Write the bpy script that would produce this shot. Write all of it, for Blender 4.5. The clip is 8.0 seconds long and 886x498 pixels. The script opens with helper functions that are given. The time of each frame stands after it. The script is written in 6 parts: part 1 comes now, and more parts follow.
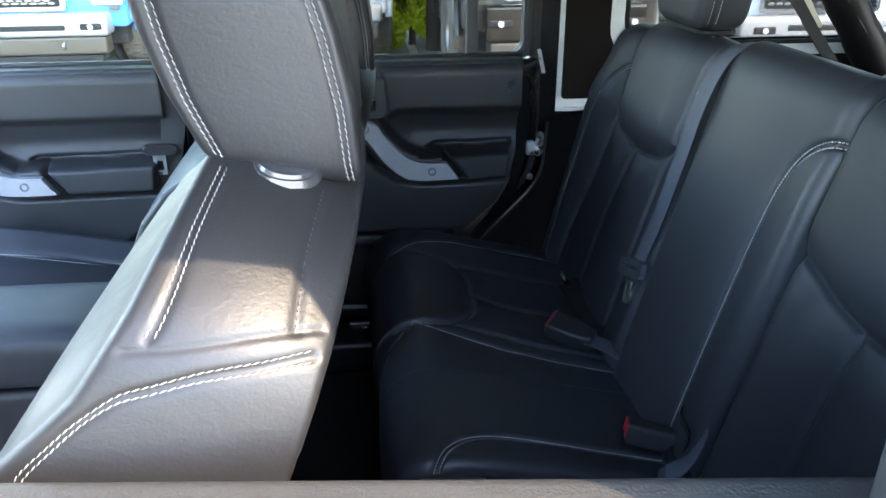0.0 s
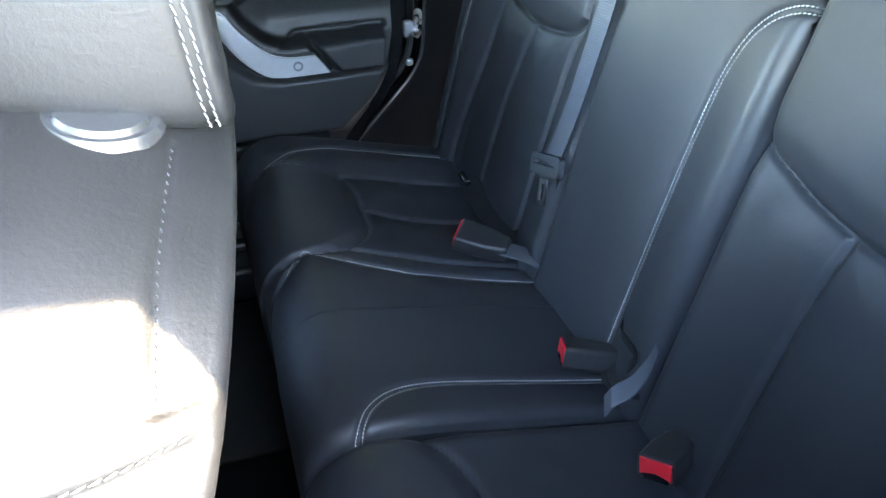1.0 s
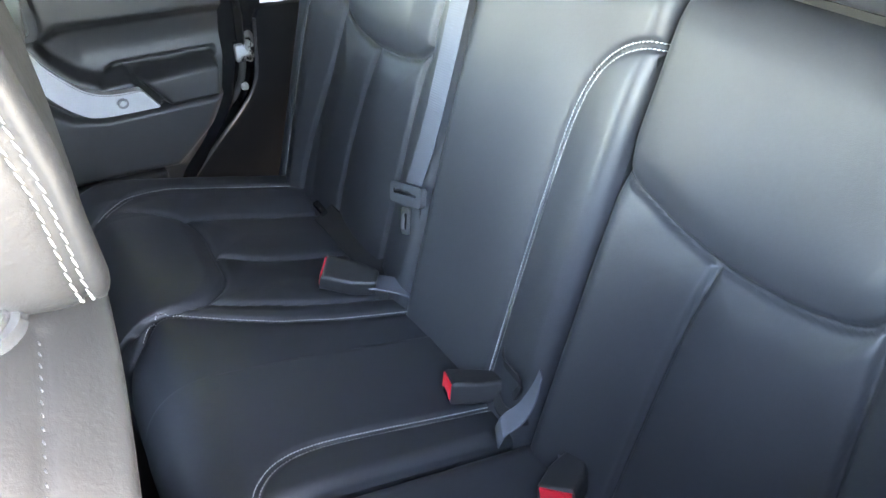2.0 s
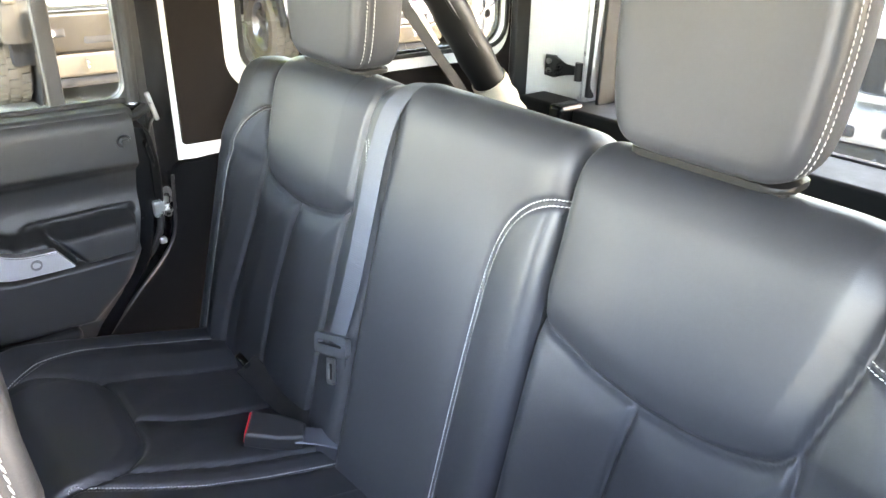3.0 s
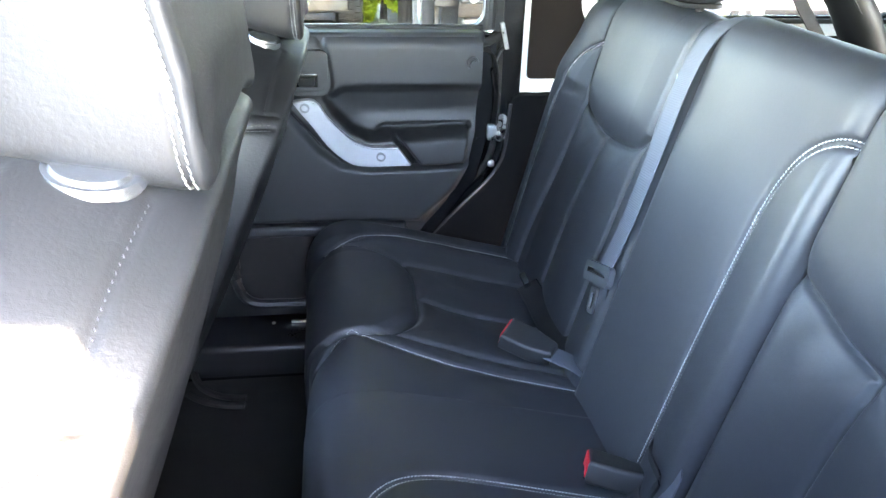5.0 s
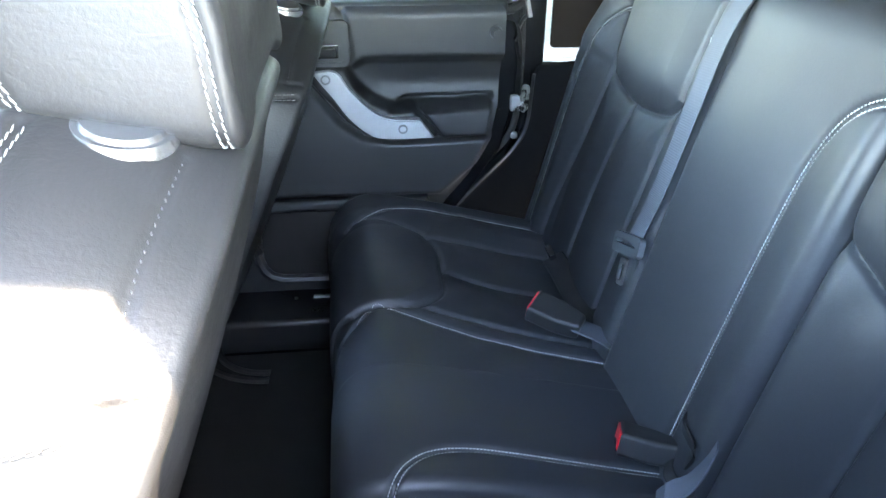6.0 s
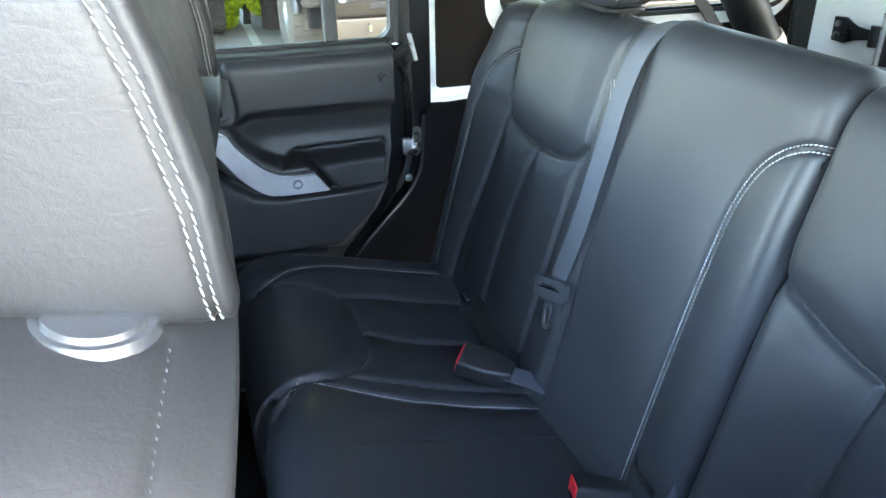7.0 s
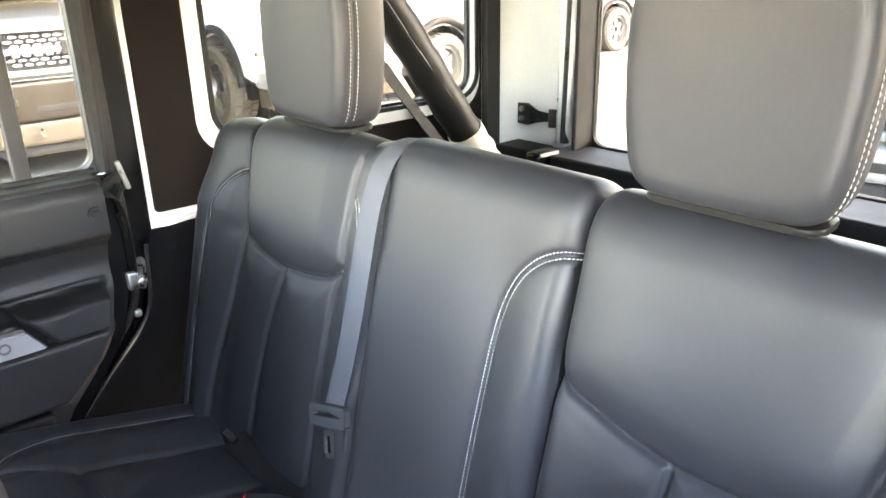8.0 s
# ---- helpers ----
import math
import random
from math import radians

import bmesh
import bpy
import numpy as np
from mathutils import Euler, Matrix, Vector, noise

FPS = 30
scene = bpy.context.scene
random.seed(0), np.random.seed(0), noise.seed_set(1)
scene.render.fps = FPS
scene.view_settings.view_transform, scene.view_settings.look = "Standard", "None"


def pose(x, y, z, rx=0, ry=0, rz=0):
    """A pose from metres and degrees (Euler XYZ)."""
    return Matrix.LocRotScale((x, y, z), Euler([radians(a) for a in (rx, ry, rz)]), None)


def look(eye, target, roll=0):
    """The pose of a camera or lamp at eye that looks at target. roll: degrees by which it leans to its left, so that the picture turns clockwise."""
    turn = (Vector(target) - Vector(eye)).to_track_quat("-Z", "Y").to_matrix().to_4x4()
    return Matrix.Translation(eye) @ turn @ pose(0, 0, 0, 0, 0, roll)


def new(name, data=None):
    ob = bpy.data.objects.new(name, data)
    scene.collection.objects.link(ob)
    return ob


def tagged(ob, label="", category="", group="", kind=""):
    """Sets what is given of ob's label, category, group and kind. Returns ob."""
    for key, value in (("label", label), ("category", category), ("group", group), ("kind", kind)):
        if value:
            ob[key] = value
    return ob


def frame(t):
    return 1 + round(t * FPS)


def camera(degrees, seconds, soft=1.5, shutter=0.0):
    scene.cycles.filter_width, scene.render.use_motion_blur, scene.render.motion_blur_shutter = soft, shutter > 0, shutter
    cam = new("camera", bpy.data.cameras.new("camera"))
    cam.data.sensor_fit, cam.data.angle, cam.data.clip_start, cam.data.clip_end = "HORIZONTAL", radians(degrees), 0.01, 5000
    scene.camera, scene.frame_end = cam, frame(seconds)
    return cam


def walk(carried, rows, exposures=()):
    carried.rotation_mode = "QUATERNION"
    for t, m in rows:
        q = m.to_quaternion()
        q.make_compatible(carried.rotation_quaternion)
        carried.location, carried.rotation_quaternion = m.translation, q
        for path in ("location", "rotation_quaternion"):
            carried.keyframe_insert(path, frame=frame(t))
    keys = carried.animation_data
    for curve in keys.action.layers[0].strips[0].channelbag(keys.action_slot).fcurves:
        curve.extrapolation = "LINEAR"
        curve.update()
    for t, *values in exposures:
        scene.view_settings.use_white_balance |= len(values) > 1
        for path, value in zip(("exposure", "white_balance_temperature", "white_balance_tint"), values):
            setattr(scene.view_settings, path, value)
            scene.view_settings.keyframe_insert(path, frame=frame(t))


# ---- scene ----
cam = camera(61.2, 8.0)
PATH = [
    (0, (-0.074, -0.888, 1.578), (0.121, 0.928, 0.763), -0.3),
    (0.5, (-0.06, -0.8, 1.55), (0.24, 0.962, 0.652), -0.7),
    (1, (-0.081, -0.702, 1.541), (0.419, 0.895, 0.444), -0.8),
    (1.2, (-0.087, -0.675, 1.547), (0.479, 0.834, 0.362), -0.6),
    (2.3, (-0.087, -0.636, 1.596), (0.89, 0.751, 0.538), 1.2),
    (2.5, (-0.091, -0.64, 1.606), (0.953, 0.755, 0.624), 1.1),
    (3, (-0.093, -0.642, 1.619), (1.035, 0.786, 0.789), 0.9),
    (3.5, (-0.08, -0.65, 1.613), (0.96, 0.873, 0.839), 0.7),
    (4, (-0.057, -0.685, 1.595), (0.728, 0.982, 0.816), 1.5),
    (4.5, (-0.021, -0.721, 1.579), (0.46, 1.038, 0.758), 1.7),
    (5, (-0.013, -0.738, 1.543), (0.253, 1.045, 0.676), 1.6),
    (5.2, (-0.011, -0.739, 1.529), (0.198, 1.042, 0.644), 1.2),
    (6.3, (-0.04, -0.71, 1.528), (0.207, 1.046, 0.603), -0.3),
    (6.5, (-0.053, -0.696, 1.537), (0.264, 1.052, 0.621), -0.3),
    (7, (-0.078, -0.657, 1.565), (0.478, 1.052, 0.686), -0.7),
    (7.5, (-0.091, -0.619, 1.595), (0.829, 0.957, 0.777), -1.2),
    (8, (-0.1, -0.585, 1.615), (1.132, 0.821, 0.905), -1.3),
]
walk(cam, [(t, look(eye, target, roll)) for t, eye, target, roll in PATH], [(0, 4.95, 6600, 10), (0.5, 5.72, 6700, 9), (1, 6.48, 6900, 7), (2.5, 7.25, 8500, 16), (3.5, 6.95, 8700, 19), (5, 7.18, 7200, 13), (6.5, 6.58, 6900, 7), (7, 6.4, 7000, 8), (7.5, 6.52, 7900, 13), (8, 6.8, 9000, 20)])

# ---- light ----
world = bpy.data.worlds.new("sky")
scene.world = world
world.use_nodes = True
wn = world.node_tree
sky = wn.nodes.new("ShaderNodeTexSky")
sky.sky_type = "NISHITA"
sky.sun_disc = False
SUN_EL, SUN_AZ = 41.3, -52.0     # height, and degrees that the sun stands forward of the driver's side (it is behind)
sky.sun_elevation = radians(SUN_EL)
sky.sun_rotation = radians(180 + SUN_AZ)
wn.links.new(sky.outputs[0], wn.nodes["Background"].inputs[0])
wn.nodes["Background"].inputs[1].default_value = 0.15
sun = new("sun", bpy.data.lights.new("sun", "SUN"))
sun.data.energy, sun.data.angle, sun.data.color = 0.85, radians(0.5), (1.0, 0.80, 0.57)
to_sun = Vector((-math.sin(radians(SUN_AZ)) * math.cos(radians(SUN_EL)), -math.cos(radians(SUN_AZ)) * math.cos(radians(SUN_EL)), math.sin(radians(SUN_EL))))
sun.matrix_world = look(to_sun * 20, (0, 0, 0))


# ---- materials ----
def mat(name, color, rough=0.5, metal=0.0, spec=0.5, vary=0.15, vscale=6.0, bump=(), coat=0.0, rough_vary=0.08, speck=None):
    """A principled surface: colour with mottling at two sizes, and a stack of bumps (kind, scale, strength, distance)."""
    m = bpy.data.materials.new(name)
    m.use_nodes = True
    nt = m.node_tree
    n, l = nt.nodes, nt.links
    b = n["Principled BSDF"]
    b.inputs["Metallic"].default_value = metal
    b.inputs["Specular IOR Level"].default_value = spec
    b.inputs["Coat Weight"].default_value = coat
    co = n.new("ShaderNodeTexCoord")
    big = n.new("ShaderNodeTexNoise")
    big.inputs["Scale"].default_value, big.inputs["Detail"].default_value = vscale, 4
    small = n.new("ShaderNodeTexNoise")
    small.inputs["Scale"].default_value, small.inputs["Detail"].default_value = vscale * 23, 3
    add = n.new("ShaderNodeMath")
    add.operation = "MULTIPLY_ADD"
    add.inputs[1].default_value = 0.4
    for t in (big, small):
        l.new(co.outputs["Object"], t.inputs["Vector"])
    l.new(small.outputs["Fac"], add.inputs[0])
    l.new(big.outputs["Fac"], add.inputs[2])
    ramp = n.new("ShaderNodeMapRange")
    ramp.inputs["From Min"].default_value, ramp.inputs["From Max"].default_value = 0.4, 1.0
    ramp.inputs["To Min"].default_value, ramp.inputs["To Max"].default_value = 1 - vary, 1 + vary
    l.new(add.outputs[0], ramp.inputs["Value"])
    mul = n.new("ShaderNodeVectorMath")
    mul.operation = "SCALE"
    mul.inputs[0].default_value = color[:3]
    l.new(ramp.outputs["Result"], mul.inputs["Scale"])
    l.new(mul.outputs[0], b.inputs["Base Color"])
    rr = n.new("ShaderNodeMapRange")
    rr.inputs["From Min"].default_value, rr.inputs["From Max"].default_value = 0.4, 1.0
    rr.inputs["To Min"].default_value, rr.inputs["To Max"].default_value = max(0.02, rough - rough_vary), min(1, rough + rough_vary)
    l.new(add.outputs[0], rr.inputs["Value"])
    l.new(rr.outputs["Result"], b.inputs["Roughness"])
    last = None
    for kind, scale, strength, dist in bump:
        if kind == "voronoi":
            t = n.new("ShaderNodeTexVoronoi")
            t.feature = "DISTANCE_TO_EDGE"
            out = t.outputs["Distance"]
        elif kind == "crease":               # fine folds, longer one way than the other
            t = n.new("ShaderNodeTexNoise")
            t.inputs["Detail"].default_value, t.inputs["Distortion"].default_value = 3, 0.9
            out = t.outputs["Fac"]
        elif kind == "wave":
            t = n.new("ShaderNodeTexWave")
            out = t.outputs["Fac"]
        else:
            t = n.new("ShaderNodeTexNoise")
            t.inputs["Detail"].default_value = 5
            out = t.outputs["Fac"]
        t.inputs["Scale"].default_value = scale
        if kind == "crease":
            mp = n.new("ShaderNodeMapping")
            mp.inputs["Rotation"].default_value = (0.3, 0.5, 0.4)
            mp.inputs["Scale"].default_value = (0.65, 1.0, 1.25)
            l.new(co.outputs["Object"], mp.inputs["Vector"])
            l.new(mp.outputs[0], t.inputs["Vector"])
        else:
            l.new(co.outputs["Object"], t.inputs["Vector"])
        bp = n.new("ShaderNodeBump")
        bp.inputs["Strength"].default_value, bp.inputs["Distance"].default_value = strength, dist
        l.new(out, bp.inputs["Height"])
        if last:
            l.new(last.outputs[0], bp.inputs["Normal"])
        last = bp
    if last:
        l.new(last.outputs[0], b.inputs["Normal"])
    return m


# blue tint stands for sky light in the shade; the leather is neutral
LEATHER = mat("blue_shade_leather", (0.0250, 0.0268, 0.0310), 0.48, spec=0.45, vary=0.16, vscale=9, bump=(("noise", 24, 0.06, 0.004), ("voronoi", 700, 0.22, 0.0004), ("noise", 260, 0.18, 0.0006)))
# same leather, creased, base darkened to offset strong light on the front seats
LEATHER_CREASED_DIM = mat("dimmed_creased_leather", (0.0098, 0.0098, 0.0102), 0.47, spec=0.29, vary=0.2, vscale=9, bump=(("noise", 26, 0.10, 0.004), ("crease", 62, 0.05, 0.0020), ("crease", 190, 0.24, 0.0010), ("noise", 420, 0.26, 0.0006), ("voronoi", 900, 0.12, 0.0004)))
THREAD = mat("pale_thread", (0.44, 0.435, 0.42), 0.8, vary=0.2, vscale=60)
PLASTIC = mat("black_grained_plastic", (0.0195, 0.0200, 0.0213), 0.50, vary=0.15, vscale=8, bump=(("voronoi", 900, 0.3, 0.0004), ("noise", 14, 0.06, 0.003)))
PLASTIC_SMOOTH = mat("smooth_black_plastic", (0.016, 0.016, 0.018), 0.32, vary=0.15, vscale=10, bump=(("noise", 40, 0.05, 0.001),))
SILVER = mat("silver_painted_plastic", (0.44, 0.445, 0.46), 0.42, metal=0.55, vary=0.08, vscale=12, bump=(("noise", 900, 0.08, 0.0003),))
CHROME = mat("chromed_steel", (0.75, 0.76, 0.78), 0.16, metal=1.0, vary=0.06, vscale=20)
ZINC = mat("bare_steel", (0.62, 0.63, 0.64), 0.3, metal=1.0, vary=0.15, vscale=40, bump=(("noise", 80, 0.15, 0.001),))
WEBBING = mat("grey_webbing", (0.072, 0.078, 0.093), 0.62, vary=0.1, vscale=30, bump=(("wave", 520, 0.25, 0.0005),))
WEBBING_DARK = mat("black_webbing", (0.006, 0.006, 0.007), 0.7, vary=0.1, vscale=30, bump=(("wave", 520, 0.25, 0.0005),))
RED = mat("red_button_plastic", (0.75, 0.02, 0.035), 0.35, vary=0.06, vscale=40)
WHITE = mat("white_gelcoat", (0.80, 0.81, 0.80), 0.42, vary=0.04, vscale=5, bump=(("noise", 160, 0.08, 0.0008),))
JAMB = mat("glossy_black_paint", (0.0045, 0.0045, 0.005), 0.22, spec=0.4, vary=0.2, vscale=12, bump=(("noise", 30, 0.08, 0.002),))
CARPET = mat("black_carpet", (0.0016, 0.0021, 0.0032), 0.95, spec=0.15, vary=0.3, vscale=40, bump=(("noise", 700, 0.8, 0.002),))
FELT = mat("dark_brown_felt", (0.012, 0.0095, 0.0085), 0.95, spec=0.15, vary=0.15, vscale=10, bump=(("noise", 800, 0.5, 0.001),))
LINING = mat("dark_grey_roof_felt", (0.038, 0.0375, 0.0365), 0.95, spec=0.15, vary=0.15, vscale=10, bump=(("noise", 800, 0.5, 0.001),))
RUBBER = mat("black_rubber", (0.009, 0.009, 0.009), 0.7, vary=0.2, vscale=20, bump=(("noise", 60, 0.15, 0.002),))
VINYL = mat("padded_black_vinyl", (0.0075, 0.0075, 0.008), 0.5, spec=0.35, vary=0.2, vscale=14, bump=(("noise", 300, 0.25, 0.0008), ("noise", 22, 0.15, 0.004)))
CREAM = mat("cream_fabric_sleeve", (0.62, 0.57, 0.47), 0.85, vary=0.15, vscale=30, bump=(("noise", 400, 0.4, 0.001),))
MESHCLOTH = mat("dark_mesh_cloth", (0.020, 0.019, 0.019), 0.85, spec=0.2, vary=0.25, vscale=50, bump=(("voronoi", 320, 0.6, 0.001),))
# door plastic with coarser grain, base warmed and lightened as if in sun
SUNLIT_SILL = mat("coarse_sunlit_sill_plastic", (0.026, 0.0247, 0.0224), 0.55, spec=0.4, vary=0.2, vscale=10, bump=(("noise", 420, 0.5, 0.0012), ("voronoi", 300, 0.3, 0.0008)))
CONCRETE = mat("pale_lot_asphalt", (0.29, 0.27, 0.235), 0.9, vary=0.18, vscale=0.6, bump=(("noise", 60, 0.4, 0.006),))
PAINT_WHITE = mat("white_car_paint", (0.78, 0.79, 0.80), 0.28, vary=0.03, vscale=3, coat=0.6)
PAINT_SILVER = mat("pale_silver_paint", (0.30, 0.305, 0.31), 0.35, metal=0.3, vary=0.06, vscale=4, coat=0.4)
# body and bumper colours carry one truck's shade and warm ground reflection
PAINT_SHADE_TAUPE = mat("shade_toned_car_paint", (0.045, 0.042, 0.035), 0.32, metal=0.3, vary=0.06, vscale=4, coat=0.4)
BUMPER_STEEL = mat("shade_darkened_chrome", (0.065, 0.06, 0.052), 0.16, metal=0.9, vary=0.1, vscale=5)
PAINT_GREY = mat("grey_car_paint", (0.16, 0.165, 0.17), 0.3, vary=0.06, vscale=3, coat=0.6)
PAINT_BLUE = mat("blue_car_paint", (0.05, 0.22, 0.60), 0.28, vary=0.05, vscale=3, coat=0.6)
# on the valances this tan stands for the ground reflected in them
TAN_TONE = mat("tan_tone", (0.055, 0.046, 0.032), 0.4, vary=0.08, vscale=4, coat=0.3)
PAINT_GREEN = mat("green_car_paint", (0.20, 0.30, 0.09), 0.35, vary=0.06, vscale=4, coat=0.4)
TYRE = mat("dusty_tyre_rubber", (0.11, 0.099, 0.080), 0.85, vary=0.25, vscale=12, bump=(("noise", 90, 0.3, 0.004),))
ALLOY = mat("alloy_wheel_metal", (0.28, 0.285, 0.29), 0.35, metal=0.9, vary=0.1, vscale=10)
# near black, so the rear headrest posts sink into the shaded gap
POST = mat("headrest_gap_black", (0.004, 0.004, 0.0045), 0.5, spec=0.25, vary=0.1, vscale=20)
DARK = mat("dark_underbody", (0.012, 0.012, 0.012), 0.8, vary=0.3, vscale=6)
BARK = mat("tree_bark", (0.055, 0.045, 0.036), 0.9, vary=0.35, vscale=9, bump=(("noise", 30, 0.7, 0.02),))
# base raised far above real foliage to stand for sunlight on the leaves
LEAF = mat("sunlit_yellow_green_leaf", (0.48, 0.55, 0.025), 0.5, vary=0.4, vscale=4)
LEAF_DARK = mat("green_leaf", (0.10, 0.19, 0.035), 0.5, vary=0.4, vscale=4)
TAIL_RED = mat("red_tail_lens", (0.6, 0.02, 0.02), 0.2, vary=0.05, vscale=10)
LENS = mat("clear_lamp_lens", (0.7, 0.72, 0.75), 0.12, metal=0.4, vary=0.2, vscale=30)


def glass(name, tint, rough=0.0):
    m = bpy.data.materials.new(name)
    m.use_nodes = True
    nt = m.node_tree
    nt.nodes.remove(nt.nodes["Principled BSDF"])
    tr = nt.nodes.new("ShaderNodeBsdfTransparent")
    tr.inputs[0].default_value = (*tint, 1)
    gl = nt.nodes.new("ShaderNodeBsdfGlossy")
    gl.inputs["Roughness"].default_value = rough
    fr = nt.nodes.new("ShaderNodeFresnel")
    fr.inputs["IOR"].default_value = 1.35
    mx = nt.nodes.new("ShaderNodeMixShader")
    nt.links.new(fr.outputs[0], mx.inputs[0])
    nt.links.new(tr.outputs[0], mx.inputs[1])
    nt.links.new(gl.outputs[0], mx.inputs[2])
    nt.links.new(mx.outputs[0], nt.nodes["Material Output"].inputs[0])
    return m


GLASS_CLEAR = glass("clear_car_glass", (0.74, 0.765, 0.75))
GLASS = glass("tinted_car_glass", (0.47, 0.48, 0.475))
GLASS_DARK = glass("dark_car_glass", (0.10, 0.11, 0.11))


# ---- mesh tools ----
def empty(name, at=(0, 0, 0)):
    o = new(name)
    o.empty_display_size = 0.05
    o.location = at
    return o


def world_of(o):
    return world_of(o.parent) @ o.matrix_parent_inverse @ o.matrix_basis if o.parent else o.matrix_basis.copy()


def link_mesh(name, me, material, parent=None, label="", smooth=True):
    for p in me.polygons:
        p.use_smooth = smooth
    me.materials.append(material)
    o = new(name, me)
    if parent:
        o.parent = parent
        o.matrix_parent_inverse = world_of(parent).inverted()
    if label:
        tagged(o, label)
    return o


def part(name, bm, material, parent=None, label="", smooth=True, angle=40):
    """Links a bmesh as one mesh object under a thing or a part."""
    me = bpy.data.meshes.new(name)
    bmesh.ops.recalc_face_normals(bm, faces=bm.faces)
    if smooth:
        for e in bm.edges:
            if len(e.link_faces) == 2 and e.calc_face_angle(0) > radians(angle):
                e.smooth = False
    bm.to_mesh(me)
    bm.free()
    o = link_mesh(name, me, material, parent, label, smooth)
    if smooth and len(me.polygons) < 3000:
        weigh_normals(me, angle)
    return o


def weigh_normals(me, angle):
    """Large flat faces keep their own direction; only the rounded edges between them turn."""
    nor = [p.normal.copy() for p in me.polygons]
    big = [p.normal * p.area for p in me.polygons]
    round_vertex = {}
    for p in me.polygons:
        for v in p.vertices:
            round_vertex.setdefault(v, []).append(p.index)
    limit, res = math.cos(radians(angle)), []
    for p in me.polygons:
        for v in p.vertices:
            n = sum((big[i] for i in round_vertex[v] if nor[i].dot(nor[p.index]) > limit), Vector())
            res.append(n.normalized() if n.length > 1e-12 else nor[p.index])
    me.normals_split_custom_set(res)


def solid(verts, faces):
    bm = bmesh.new()
    vs = [bm.verts.new(v) for v in verts]
    for f in faces:
        bm.faces.new([vs[i] for i in f])
    return bm


def box(x0, x1, y0, y1, z0, z1, bevel=0.004, seg=2, into=None):
    bm = bmesh.new()
    bmesh.ops.create_cube(bm, size=1)
    for v in bm.verts:
        v.co = Vector(((x0 + x1) / 2 + v.co.x * (x1 - x0), (y0 + y1) / 2 + v.co.y * (y1 - y0), (z0 + z1) / 2 + v.co.z * (z1 - z0)))
    if bevel:
        bmesh.ops.bevel(bm, geom=bm.edges[:], offset=bevel, segments=seg, profile=0.5, affect="EDGES")
    return merge(into, bm) if into else bm


def merge(a, b):
    """Adds the mesh b to a."""
    me = bpy.data.meshes.new("joint")
    b.to_mesh(me)
    b.free()
    a.from_mesh(me)
    bpy.data.meshes.remove(me)
    return a


def moved(bm, m):
    bmesh.ops.transform(bm, matrix=m, verts=bm.verts[:])
    return bm


def prism(outline, depth, bevel=0.003, seg=2):
    """A plate: outline in (u, v), thick from 0 to depth along w. Returned in u, v, w."""
    bm = bmesh.new()
    lo = [bm.verts.new((u, v, 0)) for u, v in outline]
    hi = [bm.verts.new((u, v, depth)) for u, v in outline]
    n = len(outline)
    bm.faces.new(lo[::-1])
    bm.faces.new(hi)
    for i in range(n):
        bm.faces.new((lo[i], lo[(i + 1) % n], hi[(i + 1) % n], hi[i]))
    if bevel:
        es = [e for e in bm.edges if abs(e.verts[0].co.z - e.verts[1].co.z) < 1e-6]
        bmesh.ops.bevel(bm, geom=es, offset=bevel, segments=seg, profile=0.5, affect="EDGES")
    return bm


# (u, v, w) -> (x, z, y): a plate that stands on the side wall, its thickness going inwards (towards -y)
def on_side(y, sign=-1):
    return Matrix(((1, 0, 0, 0), (0, 0, sign, y), (0, 1, 0, 0), (0, 0, 0, 1)))


# (u, v, w) -> (y, z, x): a plate that stands across the car, its thickness going forwards
def across(x, sign=-1):
    return Matrix(((0, 0, sign, x), (1, 0, 0, 0), (0, 1, 0, 0), (0, 0, 0, 1)))


def rounded(u0, u1, v0, v1, r, k=6):
    pts = []
    for cx, cy, a0 in ((u1 - r, v0 + r, -90), (u1 - r, v1 - r, 0), (u0 + r, v1 - r, 90), (u0 + r, v0 + r, 180)):
        for i in range(k + 1):
            a = radians(a0 + 90 * i / k)
            pts.append((cx + r * math.cos(a), cy + r * math.sin(a)))
    return pts


def framed(outer, inner, depth):
    """A flat wall with one hole: outlines of equal count, thick from 0 to depth."""
    n = len(outer)
    vs = [(u, v, w) for w in (0, depth) for ring in (outer, inner) for u, v in ring]
    fs = []
    for i in range(n):
        j = (i + 1) % n
        fs += [(i, j, n + j, n + i), (2 * n + j, 2 * n + i, 3 * n + i, 3 * n + j), (j, i, 2 * n + i, 2 * n + j), (n + i, n + j, 3 * n + j, 3 * n + i)]
    return solid(vs, fs)


def smooth_path(pts, step=0.004):
    """A Catmull-Rom line through the points, evenly spaced."""
    p = np.array(pts, float)
    p = np.vstack((2 * p[0] - p[1], p, 2 * p[-1] - p[-2]))
    out = []
    for i in range(1, len(p) - 2):
        for t in np.linspace(0, 1, 16, endpoint=False):
            a, b, c, d = p[i - 1:i + 3]
            out.append(0.5 * (2 * b + (c - a) * t + (2 * a - 5 * b + 4 * c - d) * t * t + (3 * b - a - 3 * c + d) * t ** 3))
    out.append(p[-2])
    out = np.array(out)
    s = np.concatenate(([0], np.cumsum(np.linalg.norm(np.diff(out, axis=0), axis=1))))
    k = np.linspace(0, s[-1], max(2, int(s[-1] / step) + 1))
    return np.stack([np.interp(k, s, out[:, i]) for i in range(out.shape[1])], 1)


